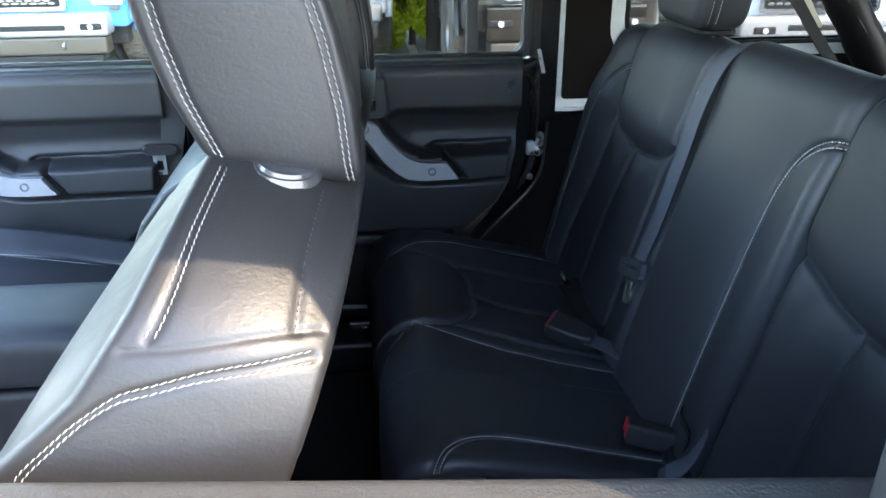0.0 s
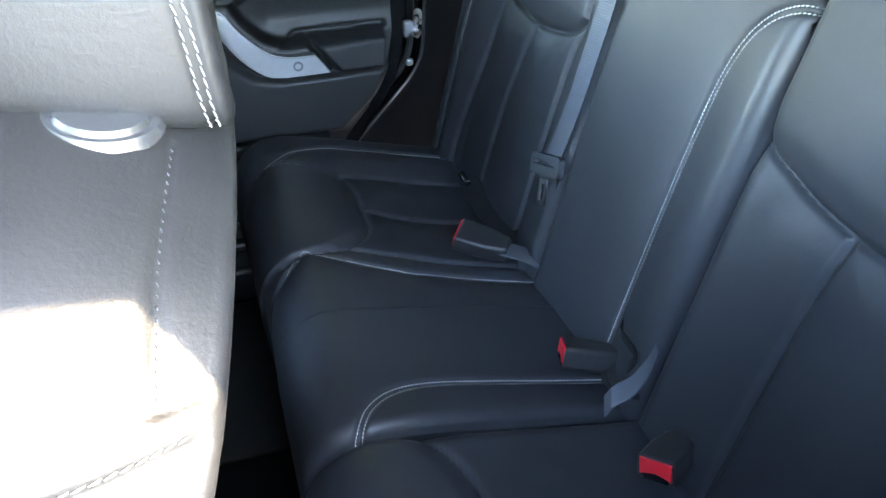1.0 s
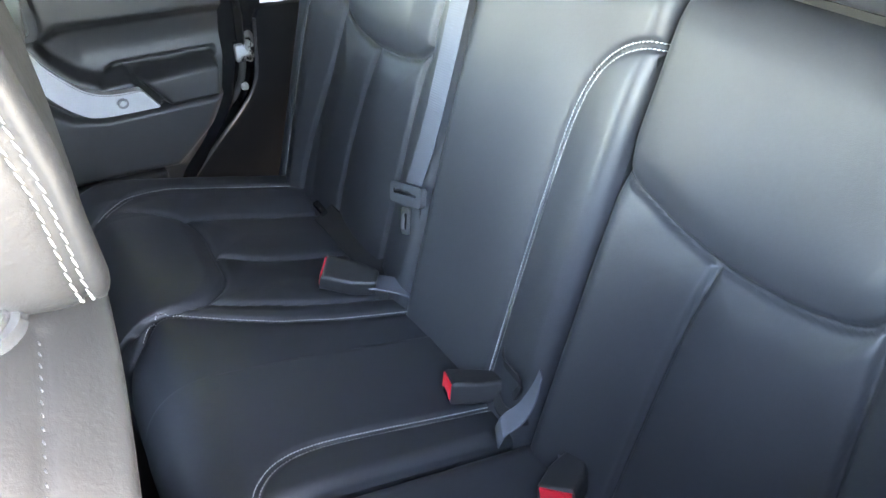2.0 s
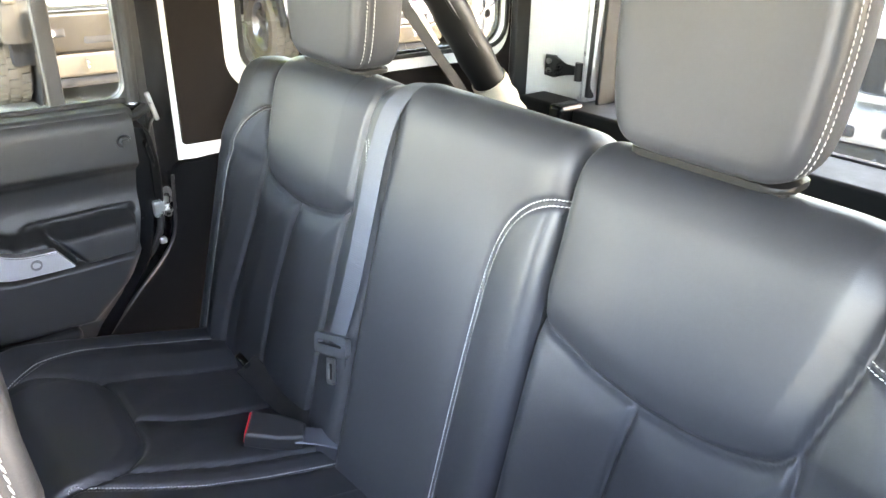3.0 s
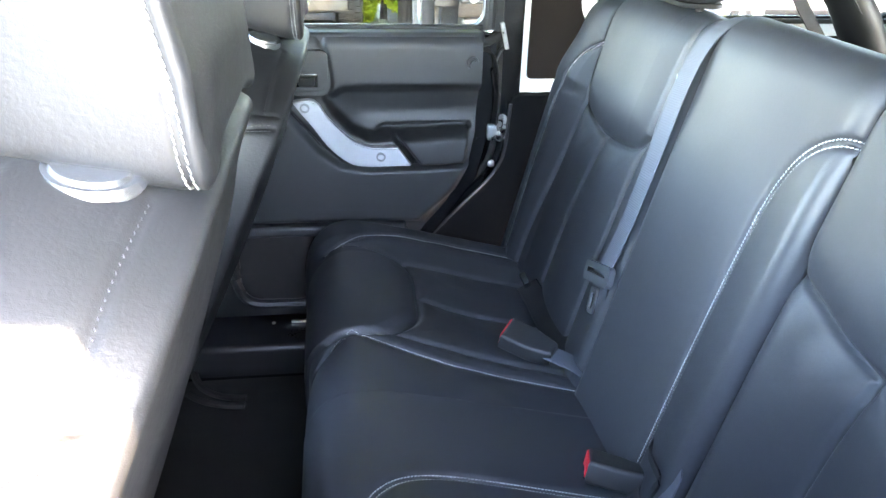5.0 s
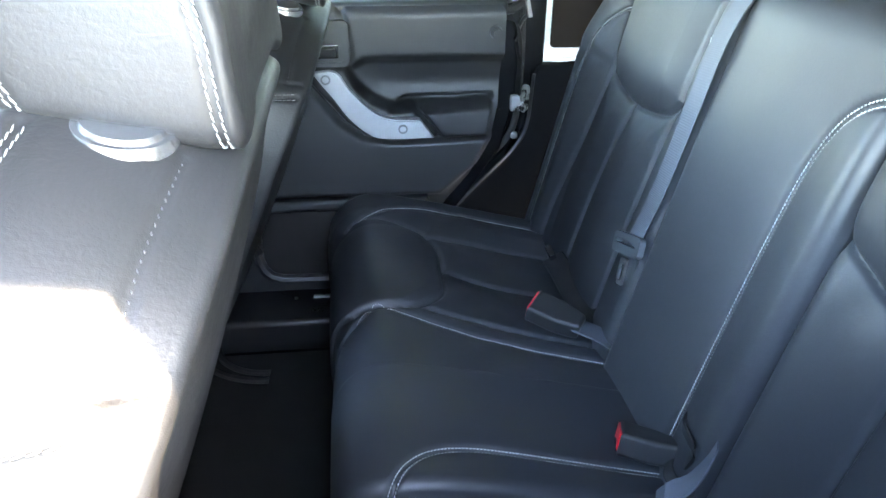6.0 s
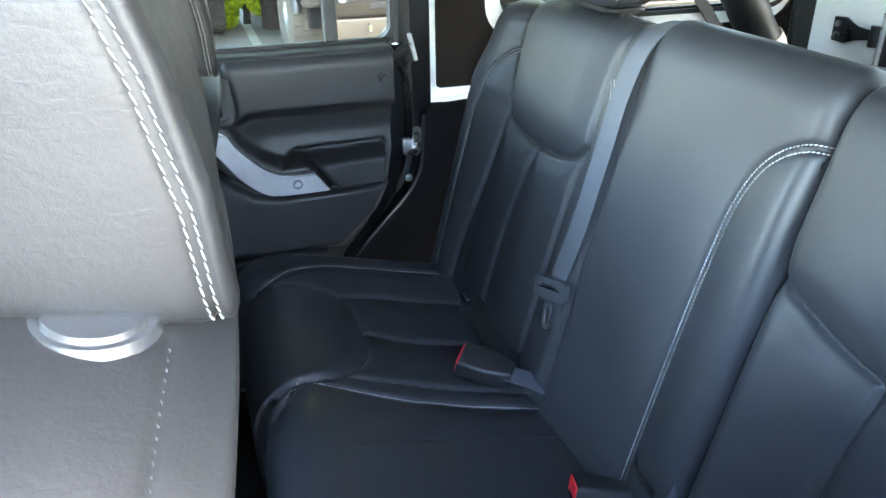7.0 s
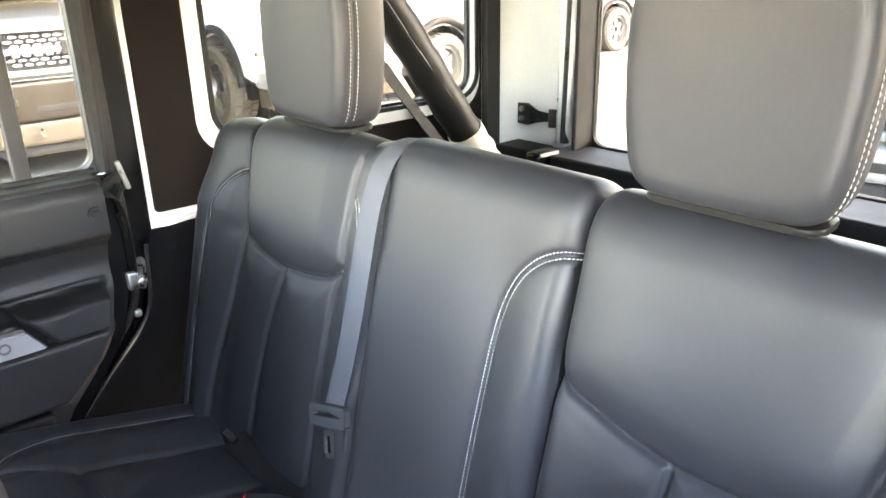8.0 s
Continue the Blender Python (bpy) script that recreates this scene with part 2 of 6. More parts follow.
def tube(pts, radius, seg=12, step=0.02, caps=True, flat=1.0):
    """A round rod along a line; radius a number or a function of 0..1."""
    line = smooth_path(pts, step) if len(pts) > 2 else np.array(pts, float)
    bm = bmesh.new()
    rings = []
    up = Vector((0, 0, 1))
    n = len(line)
    for i, p in enumerate(line):
        d = Vector(line[min(i + 1, n - 1)] - line[max(i - 1, 0)]).normalized()
        a = d.cross(up)
        if a.length < 1e-3:
            a = d.cross(Vector((1, 0, 0)))
        a.normalize()
        b = d.cross(a)
        r = radius(i / (n - 1)) if callable(radius) else radius
        rings.append([bm.verts.new(Vector(p) + r * (math.cos(q) * a + flat * math.sin(q) * b)) for q in (2 * math.pi * k / seg for k in range(seg))])
    for r0, r1 in zip(rings, rings[1:]):
        for k in range(seg):
            bm.faces.new((r0[k], r0[(k + 1) % seg], r1[(k + 1) % seg], r1[k]))
    if caps:
        bm.faces.new(rings[0][::-1])
        bm.faces.new(rings[-1])
    return bm


def ribbon(line, side, normal, width, thick):
    """A strap: line of points, the way across it and its normal at each point."""
    bm = bmesh.new()
    rings = []
    for p, a, n in zip(line, side, normal):
        p, a, n = Vector(p), Vector(a).normalized(), Vector(n).normalized()
        h, t = width / 2, thick / 2
        rings.append([bm.verts.new(p + a * u + n * v) for u, v in ((-h, -t), (h - t, -t), (h, 0), (h - t, t), (-h + t, t), (-h, 0))])
    for r0, r1 in zip(rings, rings[1:]):
        for k in range(6):
            bm.faces.new((r0[k], r0[(k + 1) % 6], r1[(k + 1) % 6], r1[k]))
    bm.faces.new(rings[0][::-1])
    bm.faces.new(rings[-1])
    return bm


def stitches(name, places, normals, parent, length=0.0034, gap=0.0009, width=0.0008, height=0.0008, slant=0.0003, material=None):
    """A row of single stitches along points on a surface."""
    p, q = np.array(places, float), np.array(normals, float)
    s = np.concatenate(([0], np.cumsum(np.linalg.norm(np.diff(p, axis=0), axis=1))))
    verts, faces = [], []
    at = 0.002
    while at + length < s[-1]:
        a = np.array([np.interp(at, s, p[:, i]) for i in range(3)])
        b = np.array([np.interp(at + length, s, p[:, i]) for i in range(3)])
        n = np.array([np.interp(at, s, q[:, i]) for i in range(3)])
        d = (b - a) / (np.linalg.norm(b - a) + 1e-9)
        c = np.cross(n, d)
        a, b = a - c * slant, b + c * slant
        k = len(verts)
        m = (a + b) / 2
        for o, wd, ht in ((a, 0.5, 0.1), (m, 1.0, 1.0), (b, 0.5, 0.1)):
            verts += [o - c * width * wd - n * height * 0.6, o + c * width * wd - n * height * 0.6, o + c * width * wd * 0.6 + n * height * ht, o - c * width * wd * 0.6 + n * height * ht]
        for r in (0, 4):
            for j in range(4):
                faces.append((k + r + j, k + r + (j + 1) % 4, k + r + 4 + (j + 1) % 4, k + r + 4 + j))
        faces += [(k + 3, k + 2, k + 1, k), (k + 8, k + 9, k + 10, k + 11)]
        at += length + gap
    me = bpy.data.meshes.new(name)
    me.from_pydata([tuple(v) for v in verts], [], faces)
    return tagged(link_mesh(name, me, material or THREAD, parent, "pale contrast stitching"), kind="stuff")


# ---- upholstery ----
def line_distance(pts, lines):
    """For points (n, 2): the least distance to any of the polylines."""
    best = np.full(len(pts), 9.0)
    for ln in lines:
        for a, b in zip(ln[:-1], ln[1:]):
            d = b - a
            t = np.clip(((pts - a) @ d) / (d @ d + 1e-12), 0, 1)
            best = np.minimum(best, np.hypot(*(pts - a - t[:, None] * d).T))
    return best


class Pad:
    """Upholstery over a side profile: (s, w) -> place, s across the car, w along the profile; seams pull it in, panels bulge."""

    def __init__(self, profile, s0, s1, seams, bulge=0.010, groove=0.0060, gw=0.0044, reach=0.032, edge=0.03, extra=None, depth=0.09, drop=None):
        self.profile = smooth_path(profile, 0.002)
        seg = np.linalg.norm(np.diff(self.profile, axis=0), axis=1)
        self.arc = np.concatenate(([0], np.cumsum(seg)))
        tan = np.gradient(self.profile, axis=0)
        tan /= np.linalg.norm(tan, axis=1)[:, None]
        self.nor = np.stack((-tan[:, 1], tan[:, 0]), 1)
        self.s0, self.s1 = s0, s1
        self.seams = [smooth_path(q, 0.008) for q in seams]
        self.bulge, self.groove, self.gw, self.reach, self.edge, self.extra, self.depth, self.drop = bulge, groove, gw, reach, edge, extra, depth, drop

    def height(self, s, w):
        p = np.stack((s, w), 1)
        dist = line_distance(p, self.seams)
        d = self.bulge * (1 - np.exp(-dist / self.reach)) - self.groove * np.exp(-(dist / self.gw) ** 2)
        e = np.minimum(s - self.s0, self.s1 - s)
        r = self.edge
        k = np.clip(r - e, 0, r)
        d -= r - np.sqrt(np.maximum(r * r - k * k, 0))
        if self.extra is not None:
            d = d + self.extra(s, w)
        return d

    def place(self, s, w, lift=0.0):
        s, w = np.asarray(s, float), np.asarray(w, float)
        d = self.height(s, w) + lift
        x = np.interp(w, self.arc, self.profile[:, 0]) + d * np.interp(w, self.arc, self.nor[:, 0])
        z = np.interp(w, self.arc, self.profile[:, 1]) + d * np.interp(w, self.arc, self.nor[:, 1])
        if self.drop is not None:                    # the shoulder falls away towards the door
            k = np.clip((z - 1.24) / 0.15, 0, 1)
            z = z - self.drop(s) * k * k * (3 - 2 * k)
        return np.stack((x, s, z), 1)

    def normal(self, s, w, h=0.0015):
        s, w = np.asarray(s, float), np.asarray(w, float)
        a = self.place(s + h, w) - self.place(s - h, w)
        b = self.place(s, w + h) - self.place(s, w - h)
        n = np.cross(b, a)
        ref = np.stack((np.interp(w, self.arc, self.nor[:, 0]), 0 * s, np.interp(w, self.arc, self.nor[:, 1])), 1)
        n *= np.sign(np.sum(n * ref, 1))[:, None]
        return n / (np.linalg.norm(n, axis=1)[:, None] + 1e-9)

    def build(self, regions, parent, material, step=0.004, w0=0.0, w1=None):
        """regions(s, w) -> number for each face; names in self.names: one mesh for each region."""
        w1 = w1 or self.arc[-1]
        r = self.edge
        near = r * (1 - np.cos(np.linspace(0, math.pi / 2, 9)))[:-1]
        s = np.concatenate((self.s0 + near, np.linspace(self.s0 + r, self.s1 - r, int((self.s1 - self.s0 - 2 * r) / step) + 2), (self.s1 - near)[::-1]))
        w = np.linspace(w0, w1, int((w1 - w0) / step) + 2)
        S, W = np.meshgrid(s, w, indexing="ij")
        P = self.place(S.ravel(), W.ravel())
        N = self.normal(S.ravel(), W.ravel())
        ns, nw = len(s), len(w)
        # side walls run back from the first and last column
        back = np.stack((np.interp(w, self.arc, self.nor[:, 0]), 0 * w, np.interp(w, self.arc, self.nor[:, 1])), 1)
        I, J = np.meshgrid(np.arange(ns - 1), np.arange(nw - 1), indexing="ij")
        I, J = I.ravel(), J.ravel()
        quads = np.stack((I * nw + J, I * nw + J + 1, (I + 1) * nw + J + 1, (I + 1) * nw + J), 1)
        mid_s, mid_w = (s[I] + s[I + 1]) / 2, (w[J] + w[J + 1]) / 2
        reg = regions(mid_s, mid_w)
        made = []
        for k, (nm, label) in enumerate(self.names):
            q = quads[reg == k]
            if not len(q):
                continue
            used, inv = np.unique(q, return_inverse=True)
            me = bpy.data.meshes.new(nm)
            me.from_pydata(P[used].tolist(), [], inv.reshape(q.shape).tolist())
            o = link_mesh(nm, me, material, parent, label)
            me.normals_split_custom_set_from_vertices(N[used].tolist())
            made.append(o)
        for col, sgn in ((0, -1), (ns - 1, 1)):
            a = P[col * nw:(col + 1) * nw]
            verts = np.concatenate((a, a - back * self.depth * 0.5, a - back * self.depth))
            verts[nw:, 1] -= sgn * 0.002
            faces = []
            for row in (0, 1):
                for j in range(nw - 1):
                    f = (row * nw + j, row * nw + j + 1, (row + 1) * nw + j + 1, (row + 1) * nw + j)
                    faces.append(f if sgn > 0 else f[::-1])
            me = bpy.data.meshes.new("side_gusset")
            me.from_pydata(verts.tolist(), [], faces)
            link_mesh("side_gusset", me, material, parent)
        return made

    def row(self, line, parent, offsets=(0.0032, -0.0032), **kw):
        """Rows of stitches beside a seam."""
        ln = smooth_path(line, 0.003)
        t = np.gradient(ln, axis=0)
        t /= np.linalg.norm(t, axis=1)[:, None] + 1e-9
        side = np.stack((-t[:, 1], t[:, 0]), 1)
        for o in offsets:
            q = ln + side * o
            stitches("stitching", self.place(q[:, 0], q[:, 1], 0.0004), self.normal(q[:, 0], q[:, 1]), parent, **kw)


class Pillow:
    """A stuffed block: an outline (u, v) with a band round it and two domed faces. to_world(u, v, depth) places it."""

    def __init__(self, outline, thick, radius, dome, to_world, crown=0.004, grooves=(), nfaces=14, dome_rear=None, nband=15, lines=()):
        self.o = np.array(outline, float)
        t = np.roll(self.o, -1, 0) - np.roll(self.o, 1, 0)
        t /= np.linalg.norm(t, axis=1)[:, None]
        self.n = np.stack((t[:, 1], -t[:, 0]), 1)
        self.thick, self.radius, self.dome, self.to_world, self.crown, self.grooves, self.nf, self.dome_rear = thick, radius, dome, to_world, crown, grooves, nfaces, dome if dome_rear is None else dome_rear
        self.arc = np.concatenate(([0], np.cumsum(np.linalg.norm(np.diff(np.vstack((self.o, self.o[:1])), axis=0), axis=1))))
        self.nband, self.lines = nband, list(lines)      # lines: (points in (arc, depth), how deep, how wide)
        self.core = (self.o.min(0) + self.o.max(0)) / 2 + 0 * self.o

    def band(self, t):
        """The ring at t in -1..1 across the band (front to rear)."""
        T = self.thick(self.o[:, 1]) / 2 - self.radius
        uv = self.o + self.n * self.swell(self.arc[:-1], t * np.ones(len(self.o)), T * t)[:, None]
        return uv, T * t

    def swell(self, a, t, d):
        out = self.crown * (1 - t * t)
        for g in self.grooves:
            out = out + g(a, t)
        p = np.stack((a, d), 1)
        for pts, deep, wide in self.lines:
            out = out - deep * np.exp(-(line_distance(p, [pts]) / wide) ** 2)
        return out

    def arc_at(self, v, sg):
        """How far round the outline the height v lies on one side."""
        k = (self.o[:, 0] * sg > 0) & (self.o[:, 1] > 0.2)
        i = np.argsort(self.o[k, 1])
        return np.interp(v, self.o[k, 1][i], self.arc[:-1][k][i])

    def on_band(self, vt, sg):
        """Points (height, share of the depth) as a line in (arc, depth)."""
        q = np.array(vt, float)
        return smooth_path(np.stack((self.arc_at(q[:, 0], sg), q[:, 1] * (self.thick(q[:, 0]) / 2 - self.radius)), 1).tolist(), 0.003)

    def sew(self, line, parent, **kw):
        """A row of stitches along a line in (arc, depth)."""
        a, d = line[:, 0], line[:, 1]
        o = np.stack([np.interp(a, self.arc, np.append(self.o[:, i], self.o[0, i])) for i in range(2)], 1)
        n = np.stack([np.interp(a, self.arc, np.append(self.n[:, i], self.n[0, i])) for i in range(2)], 1)
        t = d / (self.thick(o[:, 1]) / 2 - self.radius)
        o = o + n * (self.swell(a, t, d) + 0.0005)[:, None]
        p = np.array(self.to_world(o[:, 0], o[:, 1], d))
        q = np.array(self.to_world(o[:, 0] + n[:, 0], o[:, 1] + n[:, 1], d)) - p
        stitches("stitching", p, q, parent, **kw)

    def bulge(self, uv, f):
        """How far the face domes at (u, v): 0 at its rim, 1 in the middle."""
        lo, hi = self.o.min(0), self.o.max(0)
        q = np.clip(np.abs((uv - (lo + hi) / 2) / ((hi - lo) / 2 - self.radius)), 0, 1)
        k = np.clip(f / 0.22, 0, 1)
        return (1 - q[:, 0] ** 2) * (1 - q[:, 1] ** 2) * k * k * (3 - 2 * k)

    def rings(self):
        res = []
        r = self.radius
        inward = (self.o - self.core) / ((self.o.max(0) - self.o.min(0)) / 2)
        for side in (-1, 1):
            half = []
            for a in np.linspace(0, math.pi / 2, 6)[1:]:
                uv = self.o - inward * (r * (1 - math.cos(a)))
                T = self.thick(self.o[:, 1]) / 2 - r
                half.append((uv, side * (T + r * math.sin(a))))
            base = self.o - inward * r
            for f in np.linspace(0, 0.9997, self.nf)[1:]:
                uv = base + (self.core - base) * f
                k = min(1, f / 0.2)
                T = (self.thick(self.o[:, 1]) * (1 - k) + self.thick(uv[:, 1]) * k) / 2
                half.append((uv, side * (T + (self.dome if side < 0 else self.dome_rear) * self.bulge(uv, f))))
            res.append(half)
        mid = [self.band(t) for t in np.linspace(-1, 1, self.nband)]
        return res[0][::-1] + mid + res[1], len(res[0]), len(mid)

    def build(self, names, parent, material):
        """names: front face, band, rear face. One mesh each."""
        rings, nfront, nband = self.rings()
        pts = [np.array(self.to_world(uv[:, 0], uv[:, 1], d * np.ones(len(uv)))) for uv, d in rings]
        m = len(self.o)
        P = np.concatenate(pts)
        faces = []
        for k in range(len(rings) - 1):
            for i in range(m):
                j = (i + 1) % m
                faces.append((k * m + i, k * m + j, (k + 1) * m + j, (k + 1) * m + i))
        F = np.array(faces)
        nv = np.cross(P[F[:, 2]] - P[F[:, 0]], P[F[:, 3]] - P[F[:, 1]])
        N = np.zeros_like(P)
        for c in range(4):
            np.add.at(N, F[:, c], nv)
        centre = P.mean(0)
        if np.sum(N * (P - centre)) < 0:
            N, F = -N, F[:, ::-1]
        N /= np.linalg.norm(N, axis=1)[:, None] + 1e-12
        row = np.repeat(np.arange(len(rings) - 1), m)
        for nm, a, b in ((names[0], 0, nfront), (names[1], nfront, nfront + nband - 1), (names[2], nfront + nband - 1, len(rings))):
            q = F[(row >= a) & (row < b)]
            used, inv = np.unique(q, return_inverse=True)
            me = bpy.data.meshes.new(nm)
            me.from_pydata(P[used].tolist(), [], inv.reshape(q.shape).tolist())
            link_mesh(nm, me, material, parent)
            me.normals_split_custom_set_from_vertices(N[used].tolist())

    def row(self, t, parent, keep=None, lift=0.0006, **kw):
        """A row of stitches round the band at t, where keep(u, v) holds."""
        uv, d = self.band(t)
        uv = uv + self.n * lift
        p = np.array(self.to_world(uv[:, 0], uv[:, 1], d * np.ones(len(uv))))
        q = np.array(self.to_world(uv[:, 0] + self.n[:, 0], uv[:, 1] + self.n[:, 1], d * np.ones(len(uv)))) - p
        ok = np.ones(len(p), bool) if keep is None else keep(uv[:, 0], uv[:, 1])
        starts = [0] if ok.all() else np.where(ok & ~np.roll(ok, 1))[0]
        for start in starts:
            run = []
            for i in range(len(p)):
                j = (int(start) + i) % len(p)
                if not ok[j]:
                    break
                run.append(j)
            if len(run) > 3:
                stitches("stitching", p[run], q[run], parent, **kw)


def closed(pts, step=0.004):
    """A smooth closed outline through the points, counter-clockwise."""
    p = np.array(pts + pts[:3], float)
    q = smooth_path(p.tolist(), 0.0005)
    s = np.concatenate(([0], np.cumsum(np.linalg.norm(np.diff(q, axis=0), axis=1))))
    a = np.argmin(np.linalg.norm(q[: len(q) // 2] - p[1], axis=1))
    b = len(q) // 2 + np.argmin(np.linalg.norm(q[len(q) // 2:] - p[len(pts) + 1], axis=1))
    k = np.linspace(s[a], s[b], int((s[b] - s[a]) / step) + 1)[:-1]
    return np.stack([np.interp(k, s, q[:, i]) for i in range(2)], 1)


# ---- large structure ----
MID = 0.04                       # the car's centre line
BELT = 1.30                      # height of the window sills


def structure(o, label, category):
    return tagged(o, label, category, kind="structure")


bm = bmesh.new()
bmesh.ops.create_grid(bm, x_segments=40, y_segments=40, size=400)
structure(part("ground", bm, CONCRETE), "pale sunlit asphalt of a parking lot", "ground")

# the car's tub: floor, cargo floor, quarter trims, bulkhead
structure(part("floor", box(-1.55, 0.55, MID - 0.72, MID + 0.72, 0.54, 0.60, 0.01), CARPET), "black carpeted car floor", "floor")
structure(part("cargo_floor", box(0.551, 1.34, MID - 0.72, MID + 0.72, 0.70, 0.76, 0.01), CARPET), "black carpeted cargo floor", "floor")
structure(part("ceiling", box(-1.0, 1.36, MID - 0.66, MID + 0.66, 1.745, 1.785, 0.015), LINING), "dark grey felt lining of the hard roof", "ceiling")
structure(part("bulkhead", box(-1.62, -1.55, MID - 0.74, MID + 0.74, 0.45, 1.25, 0.01), PLASTIC), "black plastic dash bulkhead", "wall")


def mirror_side(bm, far):
    """Geometry drawn for the far side, put on the near side where far is False."""
    if not far:
        moved(bm, Matrix(((1, 0, 0, 0), (0, -1, 0, 2 * MID), (0, 0, 1, 0), (0, 0, 0, 1))))
        bmesh.ops.reverse_faces(bm, faces=bm.faces[:])
    return bm


def side_structure(far):
    tag = "right" if far else "left"
    s = lambda bm: mirror_side(bm, far)
    # hard top's side with the quarter window's opening
    outer = rounded(0.346, 1.30, 1.172, 1.75, 0.012)
    hole = rounded(0.512, 1.205, 1.312, 1.68, 0.055)
    top = structure(part("hardtop_side_" + tag, s(moved(framed(outer, hole, 0.035), on_side(0.800))), WHITE, angle=30), "white hard top side round the quarter window", "wall")
    # dark felt panel inside it, round the white window surround
    outer = rounded(0.374, 1.215, 1.196, 1.70, 0.008)
    hole = rounded(0.474, 1.2145, 1.282, 1.69, 0.07)
    part("felt_panel", s(moved(framed(outer, hole, 0.010), on_side(0.768))), FELT, top, "dark felt lining panel", angle=30)
    part("window_seal", s(moved(framed(rounded(0.506, 1.211, 1.306, 1.686, 0.058), rounded(0.518, 1.199, 1.318, 1.674, 0.05), 0.012), on_side(0.803))), RUBBER, top)
    part("inner_seal", s(moved(framed(rounded(0.507, 1.210, 1.307, 1.685, 0.060), rounded(0.5165, 1.2005, 1.3165, 1.6755, 0.05), 0.006), on_side(0.767))), RUBBER, top, "black rubber edge of the window opening")
    pane = part("pane", s(box(0.512, 1.205, 0.786, 0.790, 1.312, 1.68, 0)), GLASS, top, "tinted quarter window pane")
    pane.visible_shadow = True
    # quarter trim under it, with the cut of the door opening
    edge = smooth_path([(0.06, 0.60), (0.085, 0.73), (0.128, 0.80), (0.178, 0.855), (0.245, 0.928), (0.295, 0.979), (0.324, 1.018), (0.335, 1.055), (0.339, 1.11), (0.342, 1.150)], 0.015)
    outline = [tuple(p) for p in edge] + [(0.347, 1.161), (0.358, 1.168), (1.30, 1.168), (1.30, 0.60)]
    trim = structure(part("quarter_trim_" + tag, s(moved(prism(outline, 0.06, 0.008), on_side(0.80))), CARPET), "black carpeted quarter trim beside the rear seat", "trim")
    rim = [(p[0] - 0.004, 0.735, p[1]) for p in edge]
    part("edge_welt", s(tube(rim, 0.0035, 8)), PLASTIC_SMOOTH, trim, "glossy black edge welt")
    # rocker, jambs and pillars
    structure(part("door_sill_" + tag, s(box(-1.5, 0.30, 0.62, 0.80, 0.50, 0.672, 0.015, 3)), PLASTIC_SMOOTH), "glossy black door sill", "sill")
    jamb = structure(part("door_jamb_" + tag, s(moved(prism([(0.285, 0.66), (0.36, 0.66), (0.36, 1.72), (0.302, 1.72), (0.302, 1.30), (0.302, 1.0), (0.255, 0.86)], 0.05, 0.006), on_side(0.80))), JAMB), "black door jamb with rubber seal", "jamb")
    part("jamb_liner", s(moved(prism([(-0.10, 0.62), (0.36, 0.62), (0.36, 1.16), (0.20, 1.16), (0.05, 0.90), (-0.10, 0.80)], 0.008, 0.002), on_side(0.786))), JAMB, jamb, "glossy black inner jamb")
    part("seal", s(tube([(0.315, 0.742, 1.72), (0.308, 0.742, 1.40), (0.312, 0.746, 1.15), (0.300, 0.748, 1.03), (0.235, 0.748, 0.955), (0.14, 0.748, 0.86)], 0.007, 8)), RUBBER, jamb)
    structure(part("pillar_b_" + tag, s(moved(prism([(-0.455, 0.66), (-0.375, 0.66), (-0.375, 1.28), (-0.38, 1.74), (-0.45, 1.74), (-0.455, 1.28)], 0.05, 0.008), on_side(0.79))), PLASTIC), "black plastic door pillar", "pillar")
    structure(part("roof_rail_" + tag, s(box(-1.0, 1.30, 0.665, 0.720, 1.70, 1.76, 0.012, 3)), PLASTIC), "black roof rail over the doors", "trim")
    # unseen strip, its span set to keep stray sun off the near seat
    structure(part("roof_sun_block_" + tag, s(box(0.02, 1.30, 0.724, 0.772, 1.70, 1.765, 0.010)), WHITE), "white upper edge of the hard top, extended to block sun", "trim")
    structure(part("body_side_" + tag, s(box(0.30, 1.34, 0.802, 0.82, 0.45, 1.168, 0.006)), PAINT_WHITE), "white painted body side", "wall")
    structure(part("windscreen_pillar_" + tag, s(tube([(-1.45, 0.72, 1.2), (-1.2, 0.70, 1.5), (-1.0, 0.68, 1.74)], 0.035, 10)), PLASTIC), "black windscreen pillar", "pillar")


side_structure(True)
side_structure(False)

# rear end: white corners, rear window, tailgate
corner_r = [(0.540, 1.176), (0.772, 1.150), (0.772, 1.75), (0.520, 1.75), (0.505, 1.45), (0.512, 1.25)]
for tag, sg in (("right", 1), ("left", -1)):
    pts = [(MID + sg * (y - MID), z) for y, z in corner_r]
    structure(part("rear_corner_" + tag, moved(prism(pts if sg > 0 else pts[::-1], 0.05, 0.012, 3), across(1.31)), WHITE), "white moulded rear corner of the hard top", "wall")
    structure(part("corner_seal_" + tag, box(1.214, 1.262, MID + sg * 0.708 - 0.012, MID + sg * 0.708 + 0.012, 1.15, 1.745, 0.006), RUBBER), "black upright rubber strip in the corner", "trim")
structure(part("tailgate", box(1.29, 1.35, MID - 0.70, MID + 0.70, 0.70, 1.165, 0.012), JAMB), "black inside of the tailgate", "wall")
structure(part("tailgate_ledge", box(1.18, 1.32, MID - 0.64, MID + 0.64, 1.155, 1.205, 0.008, 3), RUBBER), "black rubber-topped ledge under the rear window", "ledge")
